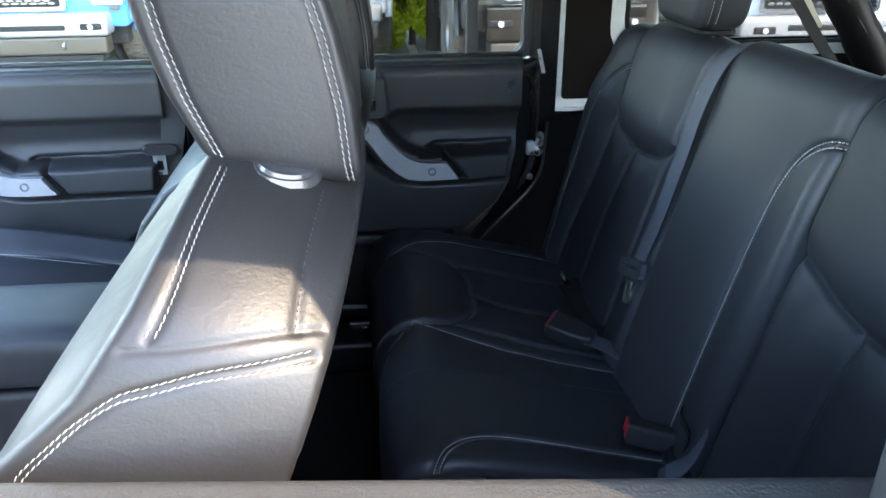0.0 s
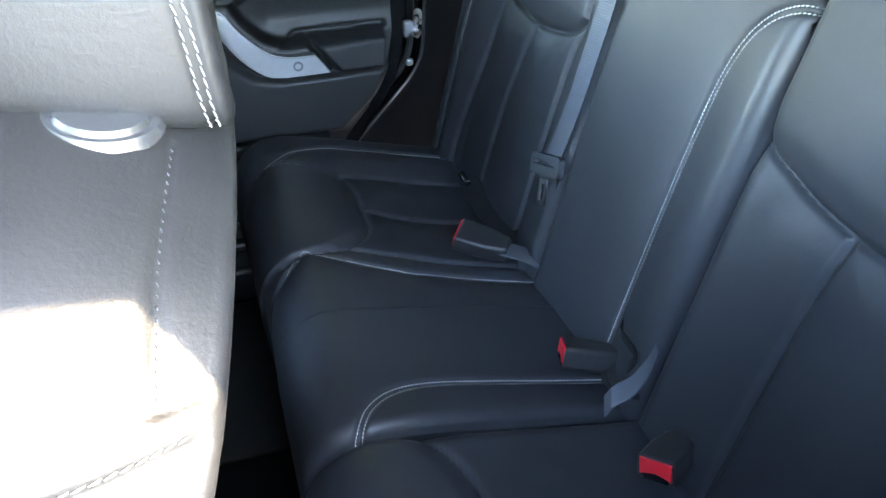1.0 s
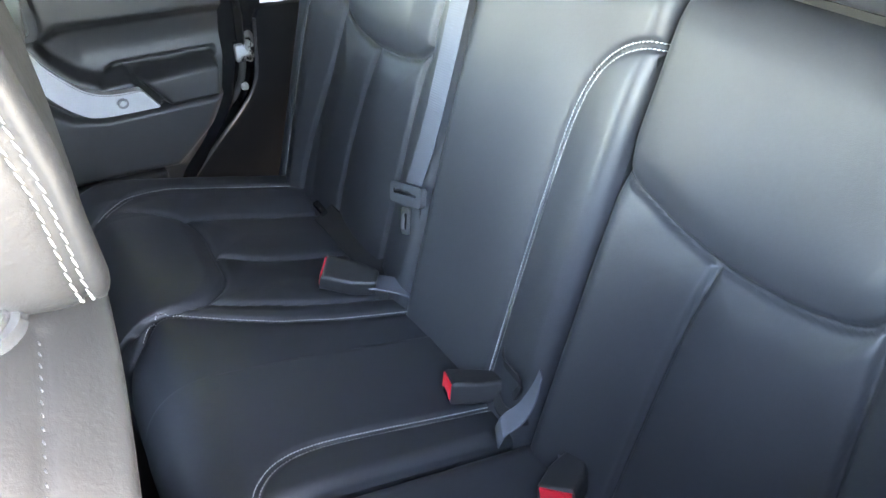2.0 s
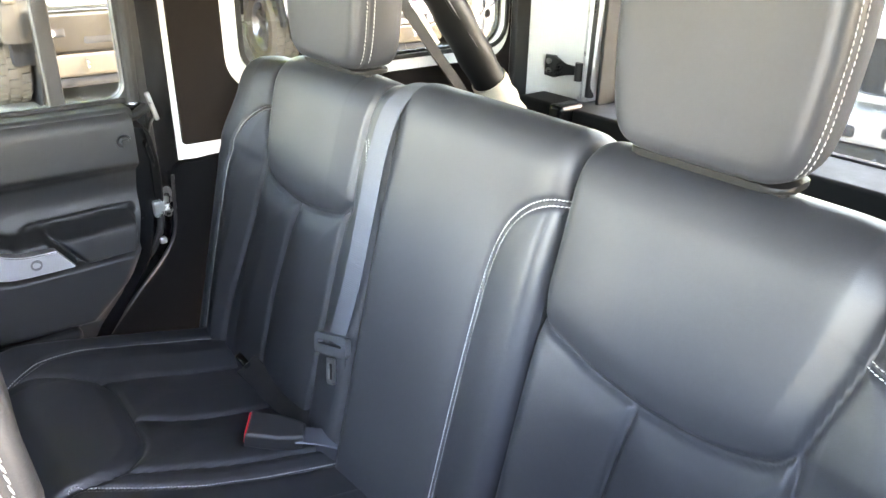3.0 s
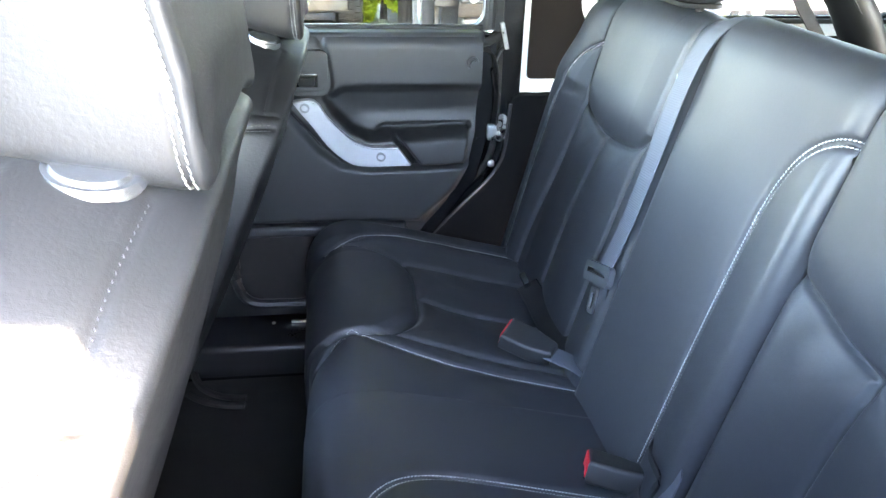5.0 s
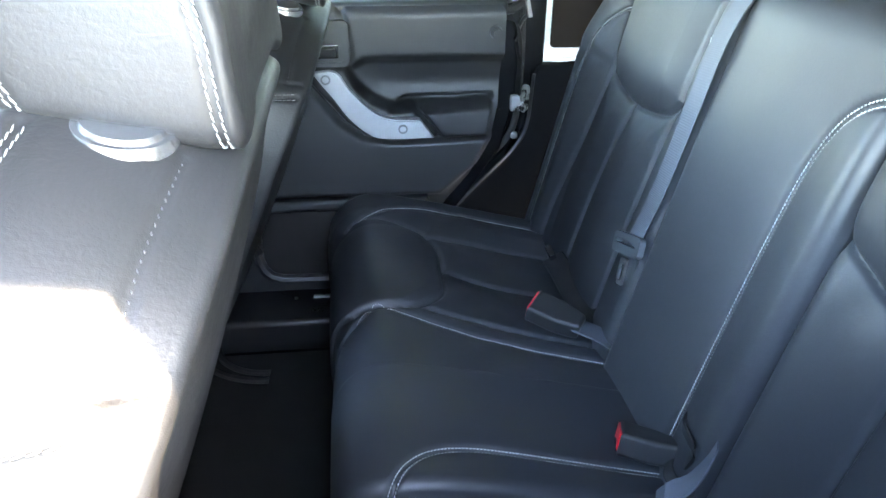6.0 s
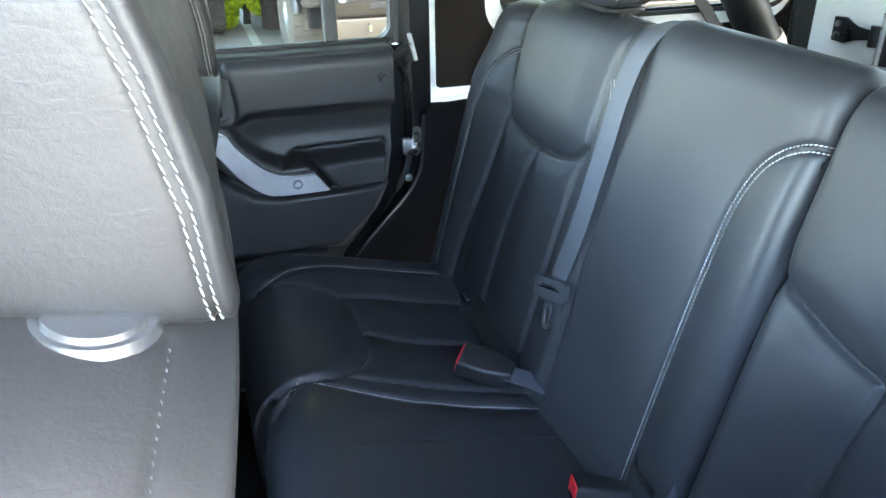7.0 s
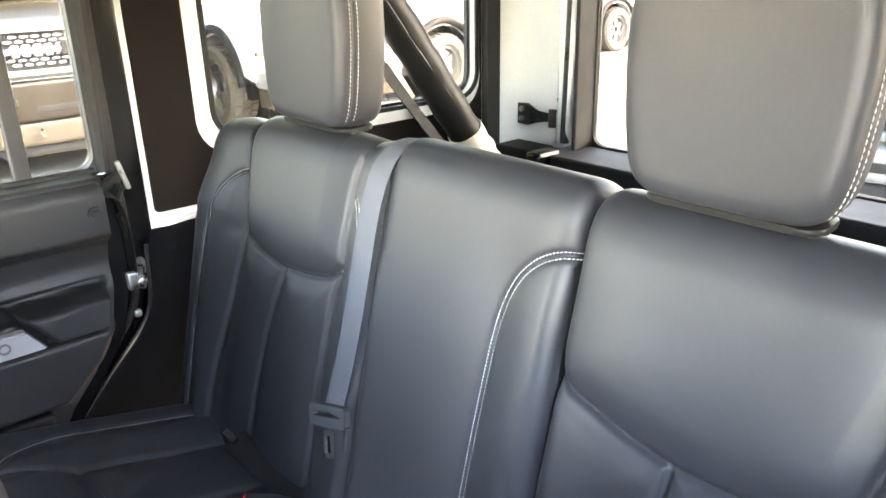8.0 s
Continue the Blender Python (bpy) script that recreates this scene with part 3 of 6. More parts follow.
for tag, sg in (("right", 1), ("left", -1)):
    structure(part("corner_lining_" + tag, box(1.256, 1.334, MID + sg * 0.458 - 0.006, MID + sg * 0.458 + 0.006, 1.188, 1.74, 0.004), RUBBER), "black rubber lining beside the rear window", "trim")
liftglass = structure(part("window_rear", moved(framed(rounded(MID - 0.475, MID + 0.475, 1.185, 1.742, 0.03), rounded(MID - 0.450, MID + 0.450, 1.208, 1.715, 0.03), 0.016), across(1.335)), RUBBER), "rear window with black rubber edge", "window")
pane = part("pane", box(1.325, 1.329, MID - 0.45, MID + 0.45, 1.208, 1.715, 0), GLASS, liftglass, "tinted rear window pane")
pane.visible_shadow = True


# ---- seats ----
def arc_of(profile):
    q = smooth_path(profile, 0.002)
    return q, np.concatenate(([0], np.cumsum(np.linalg.norm(np.diff(q, axis=0), axis=1))))


BACK = [(0.296, 0.82), (0.313, 0.86), (0.321, 0.895), (0.358, 1.05), (0.395, 1.205), (0.424, 1.32), (0.436, 1.366), (0.444, 1.388), (0.456, 1.403), (0.474, 1.409), (0.500, 1.402), (0.526, 1.385), (0.545, 1.355), (0.555, 1.2), (0.55, 0.95)]
SEAT = [(-0.050, 0.70), (-0.062, 0.80), (-0.064, 0.875), (-0.056, 0.918), (-0.034, 0.947), (0.0, 0.959), (0.05, 0.952), (0.13, 0.934), (0.23, 0.909), (0.325, 0.885), (0.372, 0.872)]
bq, ba = arc_of(BACK)
sq, sa = arc_of(SEAT)
FRONT = int(np.argmax(bq[:, 1] > 1.405))
TOPS = int(np.argmax(sq[:, 0] > -0.04))
wz = lambda z: float(np.interp(z, bq[:FRONT, 1], ba[:FRONT])) if z < 1.40 else float(ba[FRONT] + z - 1.40)
wx = lambda x: float(np.interp(x, sq[TOPS:, 0], sa[TOPS:]))
bk = lambda pts: [(y, wz(z)) for y, z in pts]
cu = lambda pts: [(y, wx(x)) for x, y in pts]
curve = lambda pts: (lambda v, q=np.array(pts): np.interp(v, q[:, 0], q[:, 1]))


THREAD_DULL = mat("grey_white_thread", (0.17, 0.167, 0.158), 0.8, vary=0.2, vscale=60)
ROPE = dict(length=0.0048, gap=0.0004, width=0.00050, height=0.0007, slant=0.0004, material=THREAD_DULL)


def headrest(thing, centre, width, height, thick, base, lean, material, front=False):
    """A padded headrest on two posts. base: the middle of its underside. The front seats' ones have rows of stitches round their sides."""
    h = width / 2
    if front:
        right = [(h * 0.5, 0.012), (h * 0.82, 0.004), (h * 0.955, 0.008), (h * 0.995, 0.026), (h * 1.0, height * 0.35), (h * 0.99, height * 0.7), (h * 0.90, height * 0.93), (h * 0.55, height)]
    else:
        right = [(h * 0.45, 0.003), (h * 0.70, 0.006), (h * 0.85, 0.018), (h * 0.935, 0.045), (h * 0.985, 0.090), (h * 1.0, height * 0.58), (h * 0.985, height * 0.76), (h * 0.90, height * 0.93), (h * 0.6, height)]
    out = closed([(0, 0.013 if front else 0.003)] + right + [(0, height * 1.01)] + [(-u, v) for u, v in right[::-1]])
    c, s = math.cos(radians(lean)), math.sin(radians(lean))
    under = lambda d: np.interp(d, [-0.060, -0.048, -0.034, -0.020, 0.005, 0.031, 0.046, 0.060], [0.036, 0.0250, 0.0195, 0.0158, 0.0047, -0.0106, -0.0185, -0.016])

    def to(u, v, d):
        w = v + under(d) * (1 - v / height) if front else v    # its underside drops towards the rear
        if not front:
            u = u * (1 - 1.5 * (d + 0.042))          # it narrows towards the rear
        return np.stack((base[0] + w * s + d * c, centre + u, base[1] + w * c - d * s), 1)

    bands = (-0.895, 0.92) if front else (-0.75,)
    groove = lambda a, t: sum((-0.0030 if front else -0.0016) * np.exp(-((t - k) / (0.04 if front else 0.09)) ** 2) for k in bands) + 0 * a
    rest = part("headrest", box(base[0] - 0.012, base[0] + 0.012, centre - h * 0.3, centre + h * 0.3, base[1] + 0.04, base[1] + 0.06, 0.004), material, thing, "black leather headrest with pale double stitching")
    pil = Pillow(out, thick if callable(thick) else lambda v: thick + 0 * v, 0.008 if front else 0.018, 0.004 if front else 0.0008, to, 0.005 if front else 0.002, (groove,), nband=31)
    pil.build(("front_cover", "side_band", "rear_cover"), rest, material)
    for k in bands if front else ():
        for off in (-0.04, 0.04):
            pil.row(k + off, rest, lambda u, v: (np.abs(u) > h * 0.76) & (v > 0.002), **ROPE)
    if not front:
        for k in (-0.98, -0.52):
            pil.row(k, rest, lambda u, v: (np.abs(u) > h * 0.80) & (v > 0.006), length=0.0042, gap=0.0012, width=0.0006, height=0.0006)
    lip = prism(rounded(-h * 0.80, h * 0.80, -0.030, 0.034, 0.02), 0.006, 0.002)
    for q in lip.verts:
        u, d, w = q.co
        q.co = Vector(to(np.array([u]), np.array([w - 0.003 + (0.012 * (1 - (u / h) ** 2) if front else 0)]), np.array([d]))[0])
    part("base_lip", lip, LEATHER if front else POST, rest, "thin lip under the headrest")
    for sg in (-1, 1):
        x, z = base
        part("post", tube([(x - 0.09 * s, centre + sg * 0.062, z - 0.09 * c), (x + 0.06 * s, centre + sg * 0.062, z + 0.06 * c)], 0.007 if front else 0.0055, 12), CHROME if front else POST, rest)
    return rest


def back_core(name, s0, s1, thing):
    """The stiff shell behind the padding."""
    pts = [(0.345, 0.84), (0.43, 1.19), (0.465, 1.320), (0.485, 1.340), (0.505, 1.335), (0.530, 1.30), (0.540, 1.2), (0.545, 0.90), (0.50, 0.84)]
    bm = prism(pts, s1 - s0 - 0.016, 0.01)
    return part(name, moved(bm, on_side(s0 + 0.008, 1)), LEATHER, thing, "black leather backrest")


def seat_core(name, s0, s1, thing):
    pts = [(-0.030, 0.70), (-0.034, 0.88), (0.0, 0.92), (0.33, 0.84), (0.33, 0.70)]
    return part(name, moved(prism(pts, s1 - s0 - 0.016, 0.01), on_side(s0 + 0.008, 1)), LEATHER, thing, "black leather seat cushion")


def outer_back(thing, core, sg, inner, yoke_in):
    """The outboard backrest: a yoke above, two lower panels, a bolster with a curved double stitch. sg: side; inner: its inner edge."""
    m = lambda pts: bk([(sg * y, z) for y, z in pts])
    yoke_outer = [(0.486, 1.46), (0.482, 1.40), (0.474, 1.34), (0.462, 1.28), (0.454, 1.243)]
    yoke_low = [(0.454, 1.243), (0.436, 1.224), (0.40, 1.213), (0.36, 1.208), (0.32, 1.207), (0.27, 1.212), (0.225, 1.222), (yoke_in + 0.014, 1.232), (yoke_in, 1.246)]
    yoke_inner = [(yoke_in, 1.246), (yoke_in - 0.001, 1.33), (yoke_in - 0.006, 1.40), (yoke_in - 0.008, 1.46)]
    panel_out = [(0.454, 1.243), (0.470, 1.14), (0.488, 1.05), (0.503, 0.962), (0.508, 0.84)]
    panel_in = [(yoke_in, 1.246), (yoke_in + 0.012, 1.19), (yoke_in + 0.020, 1.06), (yoke_in + 0.022, 0.94), (yoke_in + 0.022, 0.84)] if yoke_in > 0.18 else []
    middle = [(0.332, 1.207), (0.350, 1.14), (0.366, 1.06), (0.374, 0.96), (0.376, 0.84)] if sg > 0 else [(0.310, 1.207), (0.303, 1.15), (0.300, 1.10), (0.299, 0.98), (0.299, 0.84)]
    sweep = [(0.472, 1.338), (0.498, 1.330), (0.527, 1.305), (0.548, 1.26), (0.560, 1.20), (0.567, 1.12), (0.570, 1.02), (0.570, 0.90)]
    seams = [m(q) for q in (yoke_outer, yoke_low, yoke_inner, panel_out, middle, sweep, panel_in) if q]
    low = curve(sorted((sg * y, wz(z)) for y, z in yoke_low))
    out_up = curve([(wz(z), sg * y) for y, z in yoke_outer[::-1]])
    out_dn = curve([(wz(z), sg * y) for y, z in panel_out[::-1]])
    mid = curve([(wz(z), sg * y) for y, z in middle[::-1]])
    inn = curve([(wz(z), sg * y) for y, z in panel_in[::-1]]) if panel_in else (lambda w: 0 * w + sg * yoke_in)
    split = wz(1.243)

    def inside_yoke(s, w):
        return (w > low(s)) & (sg * s < sg * np.where(w > split, out_up(w), sg * 0.46)) & (sg * s > yoke_in)

    def puff(s, w):
        up = np.clip((w - low(s)) / 0.045, 0, 1)
        side = np.clip((sg * out_up(w) - sg * s) / 0.03, 0, 1) * np.clip((sg * s - yoke_in + 0.03) / (0.08 if yoke_in > 0.18 else 0.03), 0, 1)
        fold = np.exp(-((w - low(s) + 0.012) / 0.012) ** 2)
        roll = np.clip((w - wz(1.25)) / 0.12, 0, 1)
        wave = 0.0012 * np.sin(s * 95 + 1.7 * np.sin(w * 31)) * np.exp(-((w - low(s) + 0.03) / 0.03) ** 2)
        bol = 0.016 * np.clip((sg * s - 0.47) / 0.07, 0, 1) * (1 - 0.6 * roll)
        return 0.009 * np.sin(up * math.pi / 2) * side * (w > low(s) - 0.001) - 0.002 * fold + wave + bol

    pad = Pad(BACK, min(sg * inner, sg * 0.612), max(sg * inner, sg * 0.612), seams, bulge=0.008, edge=0.024 if yoke_in < 0.18 else 0.03, extra=puff, depth=0.10, drop=lambda s: (0.020 if sg > 0 else 0.012) * np.clip((sg * s - 0.12) / 0.12, 0, 1) + 0.028 * np.clip((sg * s - 0.42) / 0.19, 0, 1) ** 1.5)
    pad.names = [("yoke", "padded leather yoke"), ("lower_panel", ""), ("lower_panel", ""), ("side_bolster", ""), ("inner_strip", "")]

    def region(s, w):
        r = np.full(len(s), 1)
        r[sg * s < sg * mid(w)] = 2
        r[sg * s > sg * np.where(w > split, out_up(w), out_dn(w))] = 3
        r[inside_yoke(s, w)] = 0
        r[(sg * s < sg * inn(np.minimum(w, split))) & (r != 0)] = 4 if panel_in else 2
        r[(w > split) & (sg * s < yoke_in)] = 4
        return r

    pad.build(region, core, LEATHER, 0.003)
    pad.row(m(sweep), core)
    return pad


def outer_seat(core, sg, inner, join):
    """The outboard cushion: a front insert, two panels with a groove between, a bolster with a curved double stitch."""
    m = lambda pts: cu([(x, sg * y) for x, y in pts])
    front = -0.20
    insert = [(-0.05, 0.475), (0.0, 0.476), (0.03, 0.470), (0.062, 0.462), (0.090, 0.442), (0.104, 0.41), (0.108, 0.376), (0.106, 0.326), (0.104, 0.275), (0.094, 0.245), (0.076, 0.222), (0.055, 0.205), (0.02, 0.196), (-0.05, 0.192)]
    if not join:                                     # the single seat's insert runs out to its inner edge
        insert = insert[:8] + [(0.100, 0.285), (0.091, 0.235), (0.080, 0.205), (0.066, 0.184), (0.05, 0.171), (0.02, 0.165), (-0.05, 0.164)]
    middle = [(0.106, 0.326), (0.16, 0.318), (0.285, 0.302), (0.36, 0.298)]
    pan_o = [(0.090, 0.442), (0.15, 0.446), (0.265, 0.440), (0.36, 0.436)]
    pan_i = [(0.055, 0.205), (0.11, 0.190), (0.223, 0.170), (0.36, 0.160)]
    sweep = [(-0.055, 0.466), (-0.03, 0.476), (0.0, 0.494), (0.03, 0.515), (0.07, 0.530), (0.11, 0.535), (0.252, 0.532), (0.35, 0.528)]
    down = wx(-0.034)
    low = 0.196 if join else 0.164
    seams = [m(q) for q in (insert, middle, pan_o, sweep)] + ([m(pan_i), [(0.156, down - 0.15), (0.156, down - 0.08), (0.158, down - 0.04)] + m(join[1:])] if join else [])
    ins = np.array([(sg * y, wx(x)) for x, y in insert])
    hi = curve(ins[np.argsort(ins[:, 0])].tolist())
    mid = curve([(wx(x), sg * y) for x, y in middle])
    out = curve([(wx(x), sg * y) for x, y in pan_o])
    inn = curve([(wx(x), sg * y) for x, y in pan_i])
    jn = curve([(wx(x), sg * y) for x, y in join]) if join else None

    def puff(s, w):
        inside = (w < hi(s)) & (sg * s > low) & (sg * s < 0.475)
        near = np.clip((hi(s) - w) / 0.03, 0, 1)
        bol = 0.012 * np.clip((sg * s - 0.45) / 0.06, 0, 1)
        dip = -0.010 * np.exp(-((s - sg * 0.32) / 0.12) ** 2) * np.exp(-((w - wx(0.2)) / 0.09) ** 2)
        wave = 0.0010 * np.sin(s * 80 + 2 * np.sin(w * 37)) * np.exp(-((w - wx(0.16)) / 0.05) ** 2)
        return 0.006 * near * inside + bol + dip + wave

    pad = Pad(SEAT, min(sg * inner, sg * 0.585), max(sg * inner, sg * 0.585), seams, bulge=0.008, edge=0.026, extra=puff, depth=0.08)
    pad.names = [("front_insert", "padded front insert"), ("seat_panel", ""), ("seat_panel", ""), ("side_bolster", ""), ("inner_strip", ""), ("centre_cushion", "")]

    def region(s, w):
        r = np.full(len(s), 1)
        r[sg * s < sg * mid(w)] = 2
        r[sg * s > sg * out(w)] = 3
        if join:
            r[sg * s < sg * inn(w)] = 4
        r[(w < hi(s)) & (sg * s > low) & (sg * s < 0.475)] = 0
        if join:
            r[sg * s < sg * jn(w)] = 5
        return r

    pad.build(region, core, LEATHER)
    pad.row(m(sweep), core)
    if join:
        pad.row(m(join[1:]), core)
    return pad


# the wide part of the rear bench: centre place and passenger side
bench = empty("bench_seat", (0.2, 0.2, 0.60))
tagged(bench, "black leather two-place rear bench with pale double stitching", "seat", "rear seats")
core = back_core("backrest", 0.115, 0.600, bench)
FAR = outer_back(bench, core, 1, 0.118, 0.193)
FAR.row(bk([(0.182, 1.345), (0.174, 1.330), (0.164, 1.300)]), core)
mid_core = back_core("centre_backrest", -0.160, 0.115, bench)
side_line = bk([(-0.172, 1.352), (-0.150, 1.348), (-0.125, 1.334), (-0.104, 1.310), (-0.091, 1.275), (-0.085, 1.223), (-0.080, 1.10), (-0.078, 0.952), (-0.078, 0.84)])
CEN = Pad(BACK, -0.168, 0.124, [side_line], bulge=0.010, edge=0.022, reach=0.05, extra=lambda s, w: 0.004 * np.exp(-((s + 0.13) / 0.03) ** 2) * np.clip((wz(1.40) - w) / 0.1, 0, 1), depth=0.10)
CEN.names = [("centre_panel", ""), ("side_gusset_panel", "")]
sl = curve([(w, s) for s, w in side_line[::-1]])
CEN.build(lambda s, w: np.where((s < sl(w)) & (w < wz(1.352)), 1, 0), mid_core, LEATHER)
CEN.row(side_line, mid_core)
cushion = seat_core("seat_cushion", -0.155, 0.575, bench)
JOIN = [(-0.06, 0.150), (-0.035, 0.168), (-0.006, 0.194), (0.03, 0.180), (0.075, 0.160), (0.132, 0.142), (0.22, 0.128), (0.333, 0.120), (0.36, 0.119)]
near_line = cu([(-0.03, -0.170), (-0.006, -0.155), (0.015, -0.124), (0.045, -0.102), (0.09, -0.093), (0.161, -0.094), (0.25, -0.098), (0.35, -0.101)])
outer_seat(cushion, 1, 0.02, JOIN)
MIDSEAT = Pad(SEAT, -0.158, 0.062, [near_line], bulge=0.009, edge=0.020, reach=0.05, depth=0.08)
MIDSEAT.names = [("centre_cushion", ""), ("side_gusset_panel", "")]
nl = curve([(w, s) for s, w in near_line])
MIDSEAT.build(lambda s, w: np.where(s < nl(w), 1, 0), cushion, LEATHER)
MIDSEAT.row(near_line, cushion)
headrest(bench, 0.306, 0.206, 0.208, 0.088, (0.470, 1.412), 2, LEATHER)
part("seat_frame", box(0.02, 0.40, -0.12, 0.54, 0.60, 0.705, 0.01), PLASTIC_SMOOTH, bench, "black steel seat frame")

# the single rear seat on the driver's side
single = empty("single_seat", (0.2, -0.4, 0.60))
tagged(single, "black leather single rear seat with padded yoke and stitching", "seat", "rear seats")
core = back_core("backrest", -0.600, -0.176, single)
NEAR = outer_back(single, core, -1, 0.172, 0.176)
cushion = seat_core("seat_cushion", -0.575, -0.172, single)
NEARSEAT = outer_seat(cushion, -1, 0.166, None)
headrest(single, -0.305, 0.200, 0.207, 0.088, (0.470, 1.423), 2, LEATHER)
part("seat_frame", box(0.02, 0.40, -0.54, -0.20, 0.60, 0.705, 0.01), PLASTIC_SMOOTH, single, "black steel seat frame")


# ---- front seats ----
COLLAR = mat("dull_silver_collar", (0.13, 0.133, 0.138), 0.26, metal=0.85, vary=0.03, vscale=4, rough_vary=0.0)
DOTS = mat("grey_thread", (0.022, 0.022, 0.024), 0.8, vary=0.2, vscale=60)


def front_seat(name, label, bulk=0.0, lift=0.0, neck=0.0):
    thing = empty(name, (-0.45, -0.295, 0.60))
    tagged(thing, label, "seat", "front seats")
    yc, x0, z0, rec = -0.295, -0.427, 0.763, 22.0
    c, s = math.cos(radians(rec)), math.sin(radians(rec))
    right = [(0.10, 0.0), (0.20, 0.004), (0.248, 0.03), (0.262, 0.12), (0.268, 0.25), (0.270, 0.40), (0.268, 0.50), (0.263, 0.57), (0.254, 0.615), (0.238, 0.650), (0.205, 0.680), (0.165, 0.703), (0.120, 0.721), (0.06, 0.733)]
    out = closed([(0, 0.0)] + right + [(0, 0.736)] + [(-u, v) for u, v in right[::-1]], 0.0018)
    thick = lambda v: np.interp(v, [0, 0.45, 0.50, 0.55, 0.60, 0.652, 0.70, 0.74], [0.185 + bulk, 0.185 + bulk, 0.178 + bulk * 0.9, 0.164 + bulk * 0.6, 0.137 + bulk * 0.2, 0.123, 0.116, 0.110])
    to = lambda u, v, d: np.stack((x0 + v * s + (d - (thick(v) - 0.11) / 2 + 0.018) * c, yc + u, z0 + v * c - (d - (thick(v) - 0.11) / 2 + 0.018) * s), 1)
    arc = np.concatenate(([0], np.cumsum(np.linalg.norm(np.diff(out, axis=0), axis=1))))
    # the tuck across the shoulder falls towards the front; below it the cover is folded over
    fold = lambda t: np.interp(t, [-1.172, -0.825, -0.469, -0.128, 0.33, 0.782, 0.98], [0.632, 0.637, 0.6435, 0.650, 0.658, 0.665, 0.668])
    side = {}
    for sg in (1, -1):
        k = (out[:, 0] * sg > 0) & (out[:, 1] > 0.2)
        i = np.argsort(out[k, 1])
        side[sg] = (out[k, 1][i], arc[k][i])

    def tuck(sg):
        def g(a, t):
            below = (np.interp(fold(t), *side[sg]) - a) * sg
            return -0.0016 * np.exp(-(below / 0.0022) ** 2) + 0.0004 * np.exp(-((below - 0.010) / 0.012) ** 2)
        return g

    tucks = (tuck(1), tuck(-1))
    back = part("backrest", box(x0 + 0.10, x0 + 0.14, yc - 0.15, yc + 0.15, z0 + 0.1, z0 + 0.5, 0.01), LEATHER_CREASED_DIM, thing, "creased black leather backrest with pale double stitching")
    pil = Pillow(out, thick, 0.010, 0.004, to, 0.006, tucks, 18, 0.022, 41)
    front_seam = [(0.718, -0.90), (0.695, -0.88), (0.676, -0.834), (0.659, -0.802), (0.643, -0.796)]
    dots = [(0.7195, 0.546), (0.706, 0.529), (0.691, 0.547), (0.670, 0.633), (0.664, 0.672)]
    lower = [(0.45, -0.90), (0.50, -0.90), (0.5455, -0.92), (0.5685, -0.92), (0.591, -0.90), (0.609, -0.765), (0.620, -0.501), (0.631, -0.191), (0.637, 0.049), (0.645, 0.439), (0.653, 0.812), (0.656, 0.97)]
    seams = [(pil.on_band(q, sg), deep, 0.0034) for sg in (1, -1) for q, deep in ((front_seam, 0.0022), (dots, 0.0016), (lower, 0.0024))]
    pil.lines = seams
    pil.build(("front_cover", "shoulder_band", "rear_cover"), back, LEATHER_CREASED_DIM)
    for sg in (1, -1):
        for off in (-0.044, 0.044):
            pil.sew(pil.on_band([(v, t + off) for v, t in front_seam], sg), back, **ROPE)
            pil.sew(pil.on_band([(v - off * 0.062 * min(1, max(0, (v - 0.585) / 0.03)), t + off * 0.6 * min(1, max(0, (0.625 - v) / 0.03))) for v, t in lower], sg), back, **ROPE)
        pil.sew(pil.on_band(dots, sg), back, length=0.0018, gap=0.0030, width=0.0005, height=0.0006, material=DOTS)
    headrest(thing, yc, 0.250, 0.235, lambda v: 0.107 + np.interp(v, [0, 0.02, 0.055, 0.10, 0.15, 0.235], [-0.004, 0.0, 0.012, 0.016, 0.011, 0.0]), (-0.140 - neck * 0.2, 1.420 + neck), -13, LEATHER_CREASED_DIM, True)
    for sg in (-1, 1):
        bm = bmesh.new()
        bmesh.ops.create_cone(bm, segments=28, radius1=0.026, radius2=0.021, depth=0.010, cap_ends=True)
        bmesh.ops.bevel(bm, geom=[e for e in bm.edges if len(e.link_faces) == 2 and e.calc_face_angle(0) > 0.6], offset=0.003, segments=2, affect="EDGES")
        m = Matrix.Translation((-0.142, yc + sg * 0.124, z0 + 0.722 * c - 0.001)) @ Euler((radians(-sg * 16), radians(10), 0)).to_matrix().to_4x4() @ Matrix.Diagonal((1.0, 0.75, 1.0, 1))
        part("post_collar", moved(bm, m), COLLAR, thing, "dull silver headrest post collar")
    # seat cushion
    shape = [(-0.92, 0.66), (-0.95, 0.80), (-0.93, 0.885), (-0.88, 0.905), (-0.70, 0.885), (-0.48, 0.855), (-0.40, 0.83), (-0.38, 0.70)]
    up = lambda q: [(x, z + lift) for x, z in q]
    prof = up([(-0.93, 0.70), (-0.955, 0.80), (-0.95, 0.87), (-0.90, 0.915), (-0.80, 0.915), (-0.60, 0.885), (-0.42, 0.86), (-0.36, 0.84)])
    cq, ca = arc_of(prof)
    base = part("seat_cushion", moved(prism(up(shape), 0.48, 0.02, 3), on_side(yc + 0.24)), LEATHER, thing, "black leather seat cushion")
    w = lambda x: float(np.interp(x, cq[60:, 0], ca[60:]))
